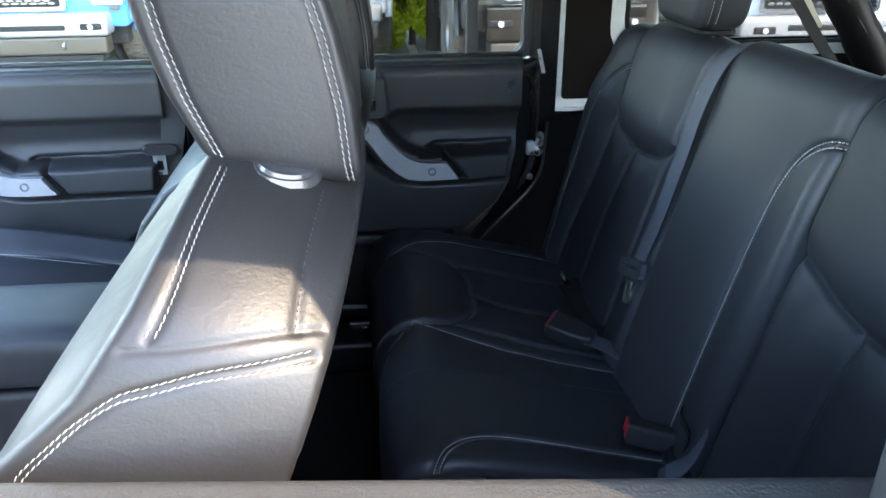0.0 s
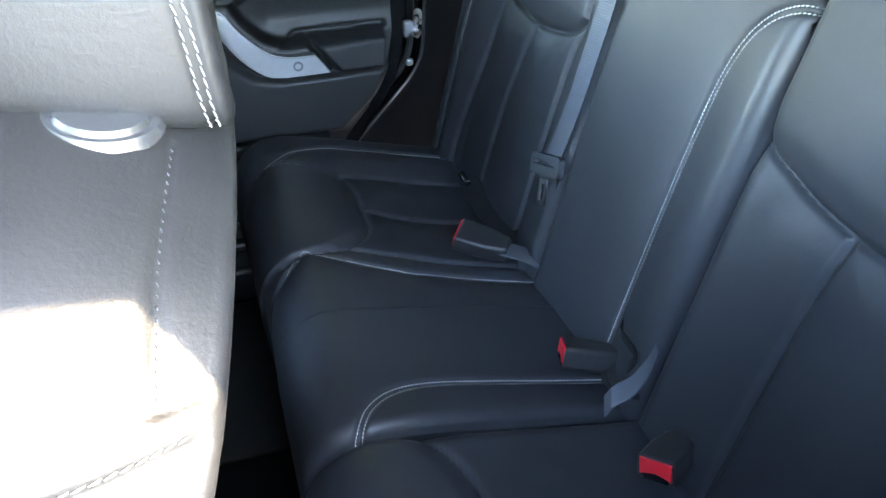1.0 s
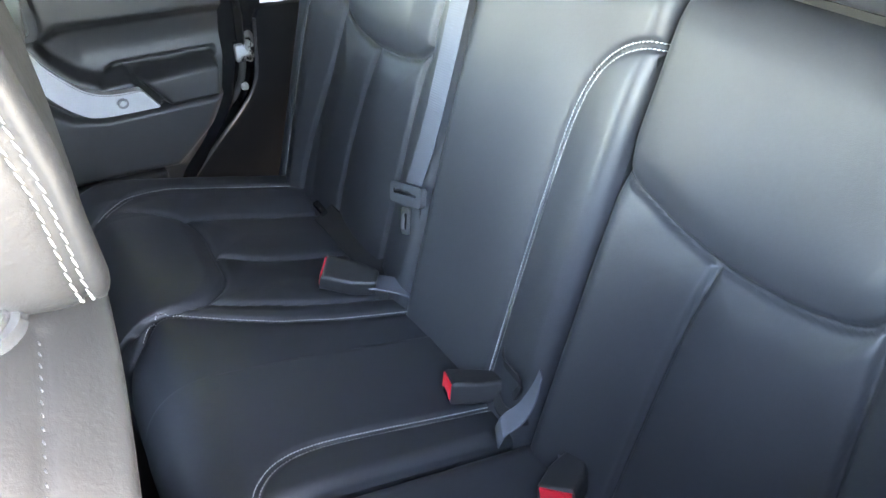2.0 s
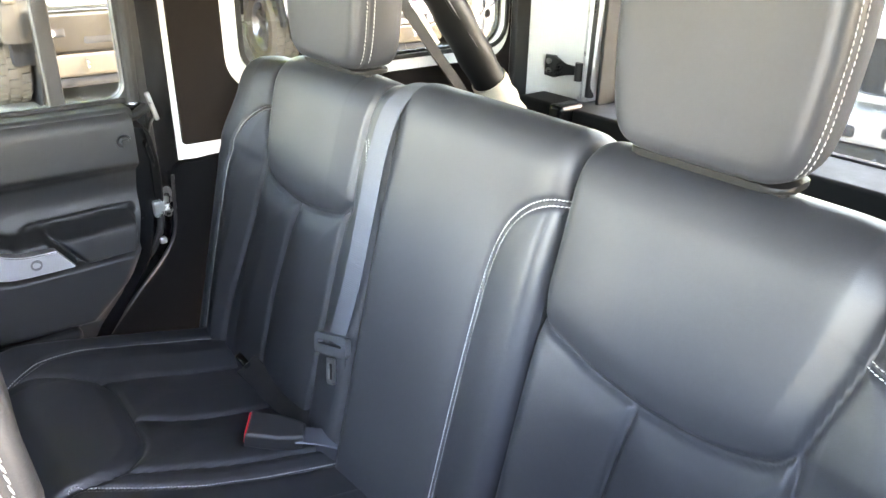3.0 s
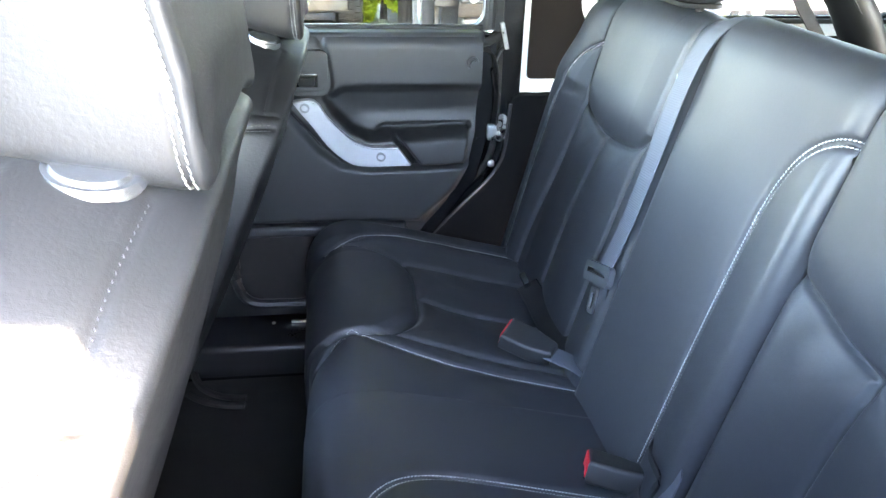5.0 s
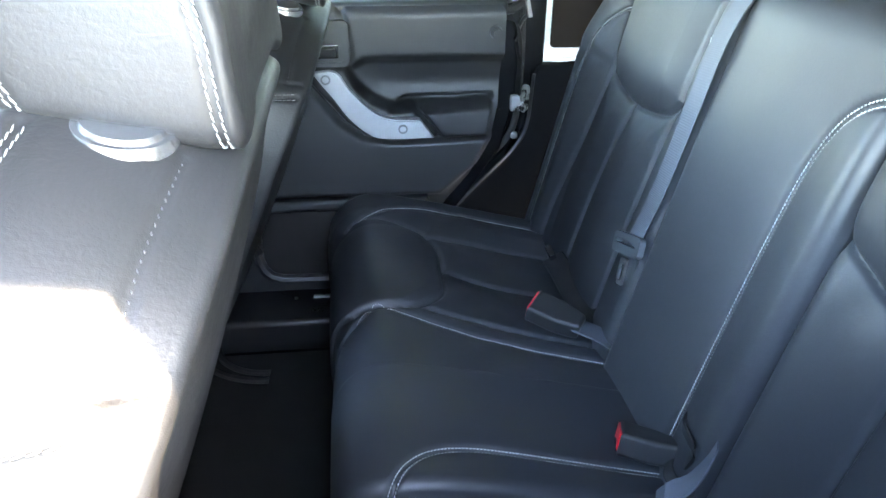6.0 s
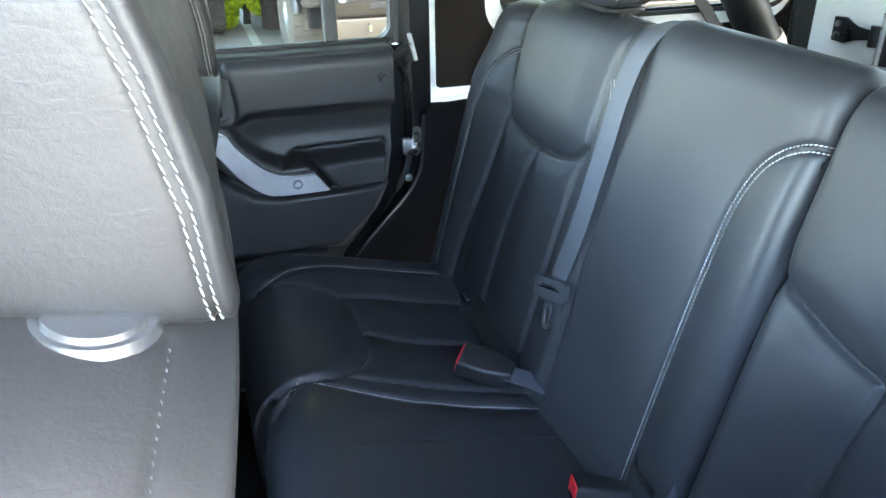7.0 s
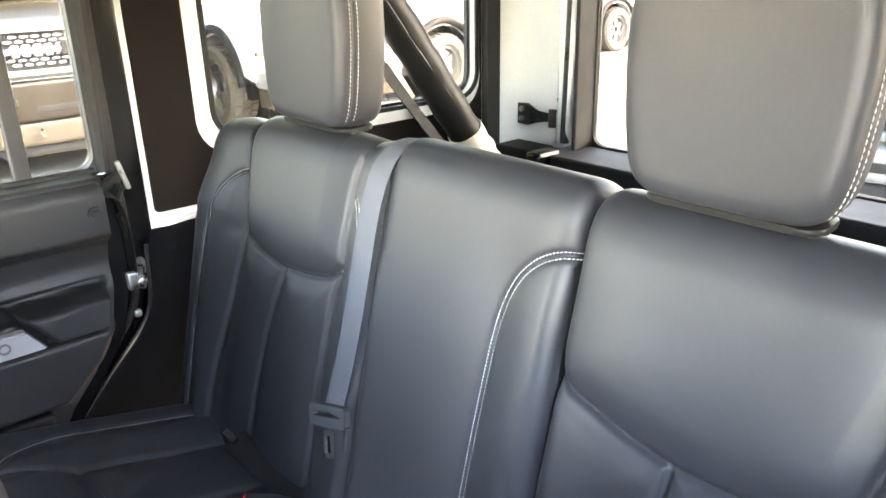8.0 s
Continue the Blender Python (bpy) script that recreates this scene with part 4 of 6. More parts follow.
    pad = Pad(prof, yc - 0.265, yc + 0.265, [[(yc + sg * 0.17, w(-0.90)), (yc + sg * 0.18, w(-0.7)), (yc + sg * 0.185, w(-0.40))] for sg in (-1, 1)], edge=0.04, reach=0.05, extra=lambda q, v: 0.03 * np.clip((np.abs(q - yc) - 0.17) / 0.06, 0, 1) * np.clip((v - 0.2) / 0.1, 0, 1))
    pad.names = [("seat_cover", "")]
    pad.build(lambda q, v: np.zeros(len(q), int), base, LEATHER, 0.008)
    for sg in (-1, 1):
        pad.row([(yc + sg * 0.17, w(-0.90)), (yc + sg * 0.18, w(-0.7)), (yc + sg * 0.185, w(-0.42))], base)
    for sg in (-1, 1):
        part("seat_rail", box(-0.90, -0.40, yc + sg * 0.19 - 0.02, yc + sg * 0.19 + 0.02, 0.60, 0.67, 0.006), PLASTIC_SMOOTH, thing)
    return thing


driver = front_seat("front_seat", "black leather driver's seat, headrest up, in the sun")
driver.location = (-0.436, -0.263, 0.587)
passenger = front_seat("front_seat", "black leather front passenger seat in the shade", 0.060, 0.085, 0.013)
passenger.location = (-0.446, 0.375, 0.548)
passenger.rotation_euler = (0, radians(2.4), 0)


# ---- doors ----
def inside(pts, poly):
    x, y = pts[:, 0], pts[:, 1]
    res = np.zeros(len(pts), bool)
    n = len(poly)
    for i in range(n):
        (x0, y0), (x1, y1) = poly[i], poly[(i + 1) % n]
        if y0 == y1:
            continue
        hit = ((y0 > y) != (y1 > y)) & (x < (x1 - x0) * (y - y0) / (y1 - y0) + x0)
        res ^= hit
    return res


def raised(pts, poly, soft):
    """0 outside a polygon, rising softly to 1 inside it."""
    q = np.array(list(poly) + [poly[0]], float)
    d = line_distance(pts, [q])
    d = np.where(inside(pts, poly), d, -d)
    t = np.clip(d / soft * 0.5 + 0.5, 0, 1)
    return t * t * (3 - 2 * t)


# handle silver darkened, drawn as a ring of shade round each recessed screw
SHADE_RING = mat("screw_shade_ring", (0.20, 0.20, 0.21), 0.4, metal=0.5, vary=0.06, vscale=20)
HANDLE = [(-0.094, 1.186), (-0.063, 1.189), (-0.048, 1.182), (-0.031, 1.155), (0.0, 1.122), (0.024, 1.105), (0.054, 1.097), (0.099, 1.096), (0.125, 1.060), (0.032, 1.061), (-0.001, 1.073), (-0.033, 1.102), (-0.059, 1.139), (-0.081, 1.167)]
AROUND = [(-0.112, 1.195), (-0.038, 1.198), (-0.018, 1.158), (0.014, 1.126), (0.044, 1.112), (0.092, 1.112), (0.140, 1.050), (0.050, 1.045), (-0.004, 1.055), (-0.042, 1.084), (-0.112, 1.170)]
ARM = [(0.098, 1.110), (0.236, 1.117), (0.241, 1.106), (0.234, 1.053), (0.143, 1.050)]
CUP = [(0.042, 1.104), (0.075, 1.122), (0.244, 1.124), (0.246, 1.1175), (0.240, 1.116), (0.094, 1.108)]


def lathe_ring(outer, inner, high):
    """A flat ring about the z axis."""
    c = [(math.cos(2 * math.pi * k / 20), math.sin(2 * math.pi * k / 20)) for k in range(20)]
    return framed([(outer * u, outer * v) for u, v in c], [(inner * u, inner * v) for u, v in c], high)


def car_door(name, label, dx, far=True, bar=True, front=-0.40, clear=False, rise=0.0, grow=0.0):
    """A door: a moulded inner panel, pull handle, switch, net pocket, window with its frame. Drawn for the far side."""
    thing = empty(name, (dx - 0.1, 0.74 if far else 2 * MID - 0.74, 0.70))
    tagged(thing, label, "door", "car doors")
    s = lambda bm: mirror_side(moved(bm, Matrix.Translation((dx, -rise * 0.6, rise))), far)
    g = grow                                         # the front doors reach further back
    arm, cup = ([(x + g if x > 0.2 else x, z) for x, z in poly] for poly in (ARM, CUP))
    outline = [(front, 0.70), (0.262 + g, 0.70), (0.262 + g, 1.285), (0.25 + g, 1.30), (front, 1.30)] if g else [(front, 0.70), (0.02, 0.70), (0.10, 0.80), (0.158, 0.90), (0.205, 0.955), (0.244, 1.035), (0.258, 1.11), (0.262, 1.20), (0.262, 1.285), (0.25, 1.30), (front, 1.30)]
    part("door_shell", s(moved(prism([(front - 0.01, 0.69), (0.03 + g, 0.69), (0.12 + g, 0.80), (0.20 + g, 0.90), (0.272 + g, 1.00), (0.296 + g, 1.10), (0.300 + g, 1.295), (front - 0.01, 1.295)], 0.075, 0.006), on_side(0.79))), JAMB, thing, "glossy black door edge")
    part("outer_skin", s(box(front - 0.01, 0.296 + g, 0.797, 0.804, 0.66, 1.292, 0.003)), PAINT_WHITE, thing, "white painted outer skin")
    step = 0.0036
    xs, zs = np.arange(front, 0.2701 + g, step), np.arange(0.70, 1.3031, step)
    X, Z = np.meshgrid(xs, zs, indexing="ij")
    p = np.stack((X.ravel(), Z.ravel()), 1)
    upper = [(front - 0.1, 1.40), (0.34 + g, 1.40), (0.34 + g, 1.198), (0.00, 1.198), (-0.022, 1.186), (-0.10, 1.186), (front - 0.1, 1.186)]
    lower = [(front - 0.1, 0.928), (0.145 + g, 0.924), (0.215 + g, 0.985), (0.246 + g, 1.044), (0.15, 1.042), (0.04, 1.040), (-0.01, 1.050), (-0.05, 1.080), (-0.12, 1.17), (front - 0.1, 1.19)]
    base = [(front - 0.1, 0.925), (0.155 + g, 0.915), (0.25 + g, 1.02), (0.40 + g, 1.30), (front - 0.1, 1.40)]
    h = 0.012 * raised(p, base, 0.008) + 0.024 * raised(p, upper, 0.012) + 0.022 * raised(p, lower, 0.010)
    h = np.maximum(h, 0.052 * raised(p, AROUND, 0.009))
    h = np.maximum(h, 0.066 * raised(p, arm, 0.008))
    h -= 0.020 * raised(p, cup, 0.006)
    h -= 0.012 * np.exp(-((p[:, 1] - 1.150) / 0.03) ** 2) * np.clip((p[:, 0] + 0.02) / 0.05, 0, 1)
    # the sill rolls over at the top
    k = np.clip((p[:, 1] - 1.272) / 0.03, 0, 1)
    h -= 0.030 * (1 - np.sqrt(np.maximum(1 - k * k, 0)))
    groove = [smooth_path([(-0.040, 1.29), (-0.030, 1.25), (-0.026, 1.20), (-0.05, 1.19)], 0.006), smooth_path([(0.092, 1.112), (0.140, 1.050)], 0.006)]
    h -= 0.007 * np.exp(-(line_distance(p, groove) / 0.005) ** 2)
    pos = np.stack((p[:, 0] + dx, 0.700 - h - rise * 0.6, p[:, 1] + rise), 1)
    if not far:
        pos[:, 1] = 2 * MID - pos[:, 1]
    nz = len(zs)
    I, J = np.meshgrid(np.arange(len(xs) - 1), np.arange(nz - 1), indexing="ij")
    I, J = I.ravel(), J.ravel()
    ok = inside(np.stack((xs[I] + step / 2, zs[J] + step / 2), 1), outline)
    I, J = I[ok], J[ok]
    q = np.stack((I * nz + J, (I + 1) * nz + J, (I + 1) * nz + J + 1, I * nz + J + 1), 1)
    if not far:
        q = q[:, ::-1]
    # the rim of the panel follows its outline
    ends = np.sort(np.concatenate([q[:, [a, (a + 1) % 4]] for a in range(4)]), axis=1)
    pair, count = np.unique(ends, axis=0, return_counts=True)
    ring = np.array(outline + outline[:1])
    for i in np.unique(pair[count == 1]):
        best = None
        for a, b in zip(ring[:-1], ring[1:]):
            k = np.clip(np.dot(p[i] - a, b - a) / np.dot(b - a, b - a), 0, 1)
            c = a + k * (b - a)
            if best is None or np.hypot(*(p[i] - c)) < np.hypot(*(p[i] - best)):
                best = c
        pos[i, 0], pos[i, 2] = best[0] + dx, best[1] + rise
    used, inv = np.unique(q, return_inverse=True)
    me = bpy.data.meshes.new("trim_panel")
    me.from_pydata(pos[used].tolist(), [], inv.reshape(q.shape).tolist())
    link_mesh("trim_panel", me, PLASTIC, thing, "moulded black plastic trim with soft sill")
    # sill top between panel and glass
    part("sill_cap", s(box(front, 0.268 + g, 0.674 if far else 0.664, 0.752, 1.276 if far else 1.262, 1.3022, 0.010 if far else 0.015, 4)), PLASTIC if far else SUNLIT_SILL, thing)
    # pull handle with two screws
    top_edge = smooth_path(HANDLE[:8], 0.005)
    low_edge = smooth_path(HANDLE[8:] + [HANDLE[0]], 0.005)[:-1]
    pull = part("pull_handle", s(moved(prism([tuple(v) for v in top_edge] + [tuple(v) for v in low_edge], 0.018, 0.003, 2), on_side(0.645))), SILVER, thing, "silver painted pull handle")
    k = np.linspace(0, 1, len(top_edge))
    low = np.stack([np.interp(k, np.linspace(0, 1, len(low_edge)), low_edge[::-1, i]) for i in range(2)], 1)
    face = [tuple(v) for v in top_edge + (low - top_edge) * 0.06] + [tuple(v) for v in (top_edge + (low - top_edge) * 0.74)[::-1]]
    part("handle_face", s(moved(prism(face, 0.0045, 0.003, 2), on_side(0.6285))), SILVER, pull, "raised upper face of the handle")
    for x, z in ((-0.072, 1.176), (0.066, 1.080)):
        bm = lathe_ring(0.0090, 0.0060, 0.0016)
        part("screw_cup", s(moved(bm, Matrix.Translation((x, 0.6238, z)) @ Euler((radians(90), 0, 0)).to_matrix().to_4x4())), SHADE_RING, pull, "grey ring drawn as the shade round a recessed screw")
        bm = bmesh.new()
        bmesh.ops.create_cone(bm, segments=16, radius1=0.0058, radius2=0.0052, depth=0.003, cap_ends=True)
        part("screw", s(moved(bm, Matrix.Translation((x, 0.6238, z)) @ Euler((radians(90), 0, 0)).to_matrix().to_4x4())), SILVER, pull, "silver screw head")
    # switch plate
    plate = part("switch_plate", s(moved(prism(rounded(-0.098, -0.028, 1.192, 1.274, 0.012), 0.012, 0.004, 2), on_side(0.668))), PLASTIC, thing, "black switch plate")
    part("switch_rim", s(moved(framed(rounded(-0.098, -0.028, 1.192, 1.274, 0.012), rounded(-0.090, -0.038, 1.200, 1.266, 0.008), 0.005), on_side(0.657))), PLASTIC, plate)
    part("switch_recess", s(box(-0.088, -0.046, 0.6545, 0.660, 1.206, 1.232, 0.003)), JAMB, plate, "dark switch recess")
    part("rocker", s(moved(box(-0.082, -0.052, -0.005, 0.003, -0.009, 0.009, 0.003), Matrix.Translation((0, 0.6535, 1.218)) @ Euler((radians(14), 0, 0)).to_matrix().to_4x4())), PLASTIC, plate)
    # net pocket in a moulded lower rim
    rim = tube([(-0.232, 0.690, 0.905), (-0.234, 0.685, 0.85), (-0.232, 0.682, 0.78), (-0.205, 0.680, 0.744), (-0.14, 0.680, 0.738), (-0.02, 0.680, 0.740), (0.03, 0.685, 0.76)], 0.011, 8)
    pocket = part("net_pocket", s(rim), PLASTIC_SMOOTH, thing, "black door pocket rim")
    part("net", s(box(-0.228, 0.05, 0.688, 0.694, 0.745, 0.895, 0.002)), MESHCLOTH, pocket, "dark mesh net of the pocket")
    part("pocket_ledge", s(box(-0.30, 0.120, 0.664, 0.705, 0.898, 0.922, 0.008, 3)), PLASTIC, pocket)
    # trim fastener at the rear edge
    if bar:
        bm = bmesh.new()
        bmesh.ops.create_cone(bm, segments=20, radius1=0.013, radius2=0.011, depth=0.012, cap_ends=True)
        ring = part("fastener", s(moved(bm, Matrix.Translation((0.243, 0.664, 1.248)) @ Euler((radians(90), 0, 0)).to_matrix().to_4x4())), PLASTIC_SMOOTH, thing)
        bm = bmesh.new()
        bmesh.ops.create_cone(bm, segments=14, radius1=0.007, radius2=0.006, depth=0.006, cap_ends=True)
        part("screw", s(moved(bm, Matrix.Translation((0.243, 0.656, 1.248)) @ Euler((radians(90), 0, 0)).to_matrix().to_4x4())), PLASTIC, ring)
    # window
    top = 1.705
    part("window_frame", s(moved(framed(rounded(front, 0.292 + g, BELT - 0.004, top + 0.01, 0.02), rounded(front + 0.03, 0.274 + g, BELT + 0.006, top - 0.02, 0.028), 0.03), on_side(0.752))), PLASTIC, thing, "black window frame")
    part("rear_seal", s(box(0.2935 + g, 0.310 + g, 0.716, 0.756, BELT - 0.004, top + 0.01, 0.004)), RUBBER, thing, "black rubber door seal")
    part("window_channel", s(tube([(0.285 + g, 0.722, 1.30), (0.292 + g, 0.722, 1.50), (0.298 + g, 0.722, 1.70)], 0.010, 8)), RUBBER, thing)
    if far:
        part("sill_seal", s(tube([(front, 0.722, 1.3035), (0.0, 0.722, 1.3035), (0.27 + g, 0.722, 1.3035)], 0.006, 8)), RUBBER, thing)
    if bar:
        part("divider_bar", s(box(0.152, 0.176, 0.722, 0.748, BELT - 0.004, top, 0.004)), PLASTIC, thing, "upright divider bar of the window")
    if far:
        pane = part("pane", s(box(front + 0.02, 0.284 + g, 0.736, 0.740, BELT, top, 0)), GLASS_CLEAR if clear else GLASS, thing, "closed window pane")
        pane.visible_shadow = not clear
    elif not bar:
        # unseen driver's pane, added with a tint to dim sky light on the seat
        pane = part("pane", s(box(front + 0.02, 0.284 + g, 0.736, 0.740, BELT, top, 0)), GLASS, thing, "closed window pane")
        pane.visible_shadow = False
    else:
        part("pane", s(box(0.17, 0.284, 0.736, 0.740, BELT, top, 0)), GLASS, thing, "fixed tinted rear pane")
    return thing


car_door("rear_door", "closed rear door, black plastic trim and silver pull handle", 0.0)
car_door("front_door", "closed front passenger door with black trim, silver handle", -0.825, bar=False, front=-0.52, clear=True, grow=0.085)
near_door = car_door("rear_door", "rear door just ajar with its window wound down", 0.0, far=False, rise=0.002)
near_door.matrix_basis = Matrix.Translation((-0.15, -0.558, 0)) @ pose(0, 0, 0, 0, 0, -6) @ Matrix.Translation((0.15, 0.585, 0)) @ near_door.matrix_basis
car_door("front_door", "closed driver's door with black plastic trim", -0.842, far=False, bar=False, front=-0.55)

# striker on the jamb, with its claw
striker = empty("door_striker", (0.32, 0.74, 1.10))
tagged(striker, "bare steel door striker on the black jamb", "latch")
part("plate", moved(prism(rounded(0.318, 0.334, 1.072, 1.126, 0.007), 0.006, 0.002), on_side(0.748)), ZINC, striker)
part("loop", tube([(0.322, 0.742, 1.122), (0.312, 0.705, 1.118), (0.306, 0.692, 1.103), (0.312, 0.705, 1.086), (0.322, 0.742, 1.080)], 0.0055, 8, 0.006), ZINC, striker)
part("claw", box(0.286, 0.312, 0.700, 0.716, 1.084, 1.116, 0.004), ZINC, striker)
part("bolt", box(0.298, 0.312, 0.736, 0.750, 1.014, 1.028, 0.004), ZINC, striker, "steel bolt")
# strap and cable boot in the door gap
boot = empty("door_strap", (0.28, 0.72, 1.22))
tagged(boot, "black door strap and cable boot at the jamb", "strap")
line = smooth_path([(0.262, 0.690, 1.272), (0.285, 0.695, 1.262), (0.300, 0.712, 1.225), (0.305, 0.72, 1.16), (0.302, 0.725, 1.10)], 0.01)
part("webbing", ribbon(line, [(0, 1, 0.1)] * len(line), [(1, 0, 0.2)] * len(line), 0.045, 0.003), WEBBING_DARK, boot)
part("boot", tube([(0.255, 0.700, 1.279), (0.275, 0.700, 1.280), (0.300, 0.720, 1.288)], 0.009, 8), RUBBER, boot)
part("clip", moved(box(-0.004, 0.004, -0.005, 0.005, -0.026, 0.026, 0.002), Matrix.Translation((0.312, 0.712, 1.290)) @ Euler((0, radians(-14), 0)).to_matrix().to_4x4()), ZINC, boot, "pale metal clip")
part("cable", tube([(0.318, 0.735, 1.265), (0.300, 0.712, 1.255), (0.292, 0.704, 1.225), (0.300, 0.712, 1.19), (0.312, 0.735, 1.17)], 0.004, 8), PLASTIC_SMOOTH, boot, "black cable")
# loose white mastic edge under the hard top
structure(part("mastic_bead", tube([(0.352, 0.764, 1.172), (0.40, 0.762, 1.170), (0.46, 0.763, 1.176), (0.52, 0.762, 1.170)], lambda t: 0.006 + 0.002 * math.sin(31 * t), 8), WHITE), "rough white sealant edge", "trim")


# ---- belts and buckles ----
def lay(pad, pts, lift):
    ln = smooth_path(pts, 0.008)
    return pad.place(ln[:, 0], ln[:, 1], lift), pad.normal(ln[:, 0], ln[:, 1], 0.012), ln


TONGUE = mat("dark_grey_plastic", (0.055, 0.058, 0.064), 0.35, vary=0.1, vscale=20)
belt = empty("seat_belt", (0.40, 0.15, 0.90))
tagged(belt, "grey shoulder belt hanging down the rear backrest", "seat belt")
line = smooth_path([(0.522, 0.123, 1.392), (0.500, 0.1235, 1.408), (0.477, 0.1240, 1.4135), (0.450, 0.125, 1.406), (0.427, 0.1265, 1.384), (0.407, 0.129, 1.332), (0.391, 0.136, 1.250), (0.372, 0.147, 1.150), (0.353, 0.157, 1.072), (0.350, 0.159, 1.058)], 0.01)
t = np.gradient(line, axis=0)
across_belt = [Vector((0.0, 1.0, -0.10)) for v in t]
nrm = [Vector(v).cross(Vector((0, 1, 0))) for v in t]
part("webbing", ribbon(line, across_belt, nrm, 0.041, 0.0016), WEBBING, belt, "smooth grey belt webbing")
# tongue: a bent bar with a slot, its blade below
tg = Matrix.Translation((0.345, 0.159, 1.058)) @ Euler((radians(-17), radians(14), 0)).to_matrix().to_4x4()
bm = moved(framed(rounded(-0.042, 0.040, -0.014, 0.015, 0.007), rounded(-0.030, 0.030, -0.001, 0.006, 0.002), 0.009), Matrix(((0, 0, -1, 0.003), (1, 0, 0, 0), (0, 1, 0, 0), (0, 0, 0, 1))))
tongue = part("tongue", moved(bm, tg), TONGUE, belt, "black moulded belt tongue")
bm = moved(framed(rounded(-0.010, 0.010, -0.058, -0.020, 0.003), rounded(-0.005, 0.005, -0.052, -0.028, 0.002), 0.003), Matrix(((0, 0, -1, 0.004), (1, 0, 0, 0.008), (0, 1, 0, 0), (0, 0, 0, 1))))
part("blade", moved(bm, tg), ZINC, tongue, "small steel blade")
line = smooth_path([(0.353, 0.158, 1.056), (0.345, 0.156, 1.00), (0.334, 0.153, 0.95), (0.326, 0.150, 0.905)], 0.01)
part("webbing", ribbon(line, [(0, 1, 0)] * len(line), [(-1, 0, 0.2)] * len(line), 0.046, 0.0016), WEBBING_DARK, belt, "black lower belt webbing")
part("guide", moved(framed(rounded(0.084, 0.150, -0.016, 0.016, 0.008), rounded(0.090, 0.144, -0.006, 0.006, 0.004), 0.006), Matrix(((0, 0.8, 0, 0.512), (1, 0, 0, 0), (0, -0.6, 1, 1.388), (0, 0, 0, 1)))), PLASTIC_SMOOTH, belt, "black belt guide on the backrest top")


def buckle(label, red, tail, width, strap_to=None, roll=0.0):
    """A buckle: black housing from its red end to its tail, strap beyond."""
    red, tail = Vector(red), Vector(tail)
    thing = empty("belt_buckle", red)
    tagged(thing, label, "buckle", "belt buckles")
    d = (tail - red).normalized()
    up = Vector((0, 0, 1))
    side = d.cross(up).normalized()
    up = side.cross(d).normalized()
    m = Matrix((( d.x, side.x, up.x, red.x), (d.y, side.y, up.y, red.y), (d.z, side.z, up.z, red.z), (0, 0, 0, 1))) @ Euler((radians(roll), 0, 0)).to_matrix().to_4x4()
    L = (tail - red).length
    h = width / 2
    out = [(0.0, -h), (L * 0.55, -h), (L * 0.9, -h * 0.72), (L, -h * 0.55), (L, h * 0.55), (L * 0.9, h * 0.72), (L * 0.55, h), (0.0, h)]
    bm = moved(prism(out, 0.030, 0.006, 3), Matrix.Translation((0, 0, -0.015)))
    body = part("housing", moved(bm, m), PLASTIC, thing, "black plastic buckle housing")
    arch = [(h * 0.84 * u, -0.0085 + 0.0075 * (1 - u * u)) for u in np.linspace(-1, 1, 9)]
    face = Matrix(((0, 0, 1, -0.0018), (1, 0, 0, 0), (0, 1, 0, 0), (0, 0, 0, 1)))
    part("release_button", moved(moved(prism(arch + [(h * 0.84, 0.0118), (-h * 0.84, 0.0118)], 0.012, 0.0015), face), m), RED, thing, "red release button")
    part("tongue_slot", moved(box(-0.0008, 0.004, -h * 0.66, h * 0.66, -0.0120, -0.0045, 0.001), m), JAMB, body, "dark slot under the button")
    part("seam_line", moved(box(0.008, L * 0.96, -h * 0.98, -h * 0.93, -0.0010, 0.0015, 0.0004), m), ZINC, body, "pale parting line")
    if strap_to is not None:
        a, b = tail - d * 0.01, Vector(strap_to)
        line = smooth_path([tuple(a), tuple(a.lerp(b, 0.5) + up * 0.004), tuple(b)], 0.008)
        part("strap", ribbon(line, [tuple(side)] * len(line), [tuple(up)] * len(line), width * 0.82, 0.003), WEBBING, thing, "grey buckle strap")
    return thing


buckle("black centre buckle with red button lying on the cushion", (0.226, 0.203, 0.942), (0.290, 0.158, 0.926), 0.046, (0.345, 0.128, 0.905), -12)
buckle("black buckle with red button at the seat crease", (0.265, -0.078, 0.930), (0.330, -0.103, 0.920), 0.044, (0.352, -0.110, 0.905), 18)
buckle("black buckle with red button beside the single seat", (0.274, -0.279, 0.934), (0.331, -0.245, 0.922), 0.042, (0.350, -0.205, 0.910), 14)

strap = empty("lap_belt", (0.32, 0.30, 0.91))
tagged(strap, "black lap belt tucked along the seat crease", "seat belt")
line = smooth_path([(0.306, 0.388, 0.920), (0.311, 0.35, 0.915), (0.313, 0.29, 0.912), (0.318, 0.23, 0.911), (0.328, 0.18, 0.908)], 0.01)
part("webbing", ribbon(line, [(0.8, 0, 0.5)] * len(line), [(-0.5, 0, 0.85)] * len(line), 0.040, 0.004), WEBBING_DARK, strap)
part("anchor", moved(box(-0.006, 0.006, -0.014, 0.014, -0.010, 0.012, 0.003), Matrix.Translation((0.304, 0.392, 0.924)) @ Euler((radians(20), radians(-25), 0)).to_matrix().to_4x4()), COLLAR, strap, "steel anchor end")
loops = empty("belt_strap", (0.33, -0.13, 0.92))
tagged(loops, "grey and black belt straps pushed between the seats", "seat belt")
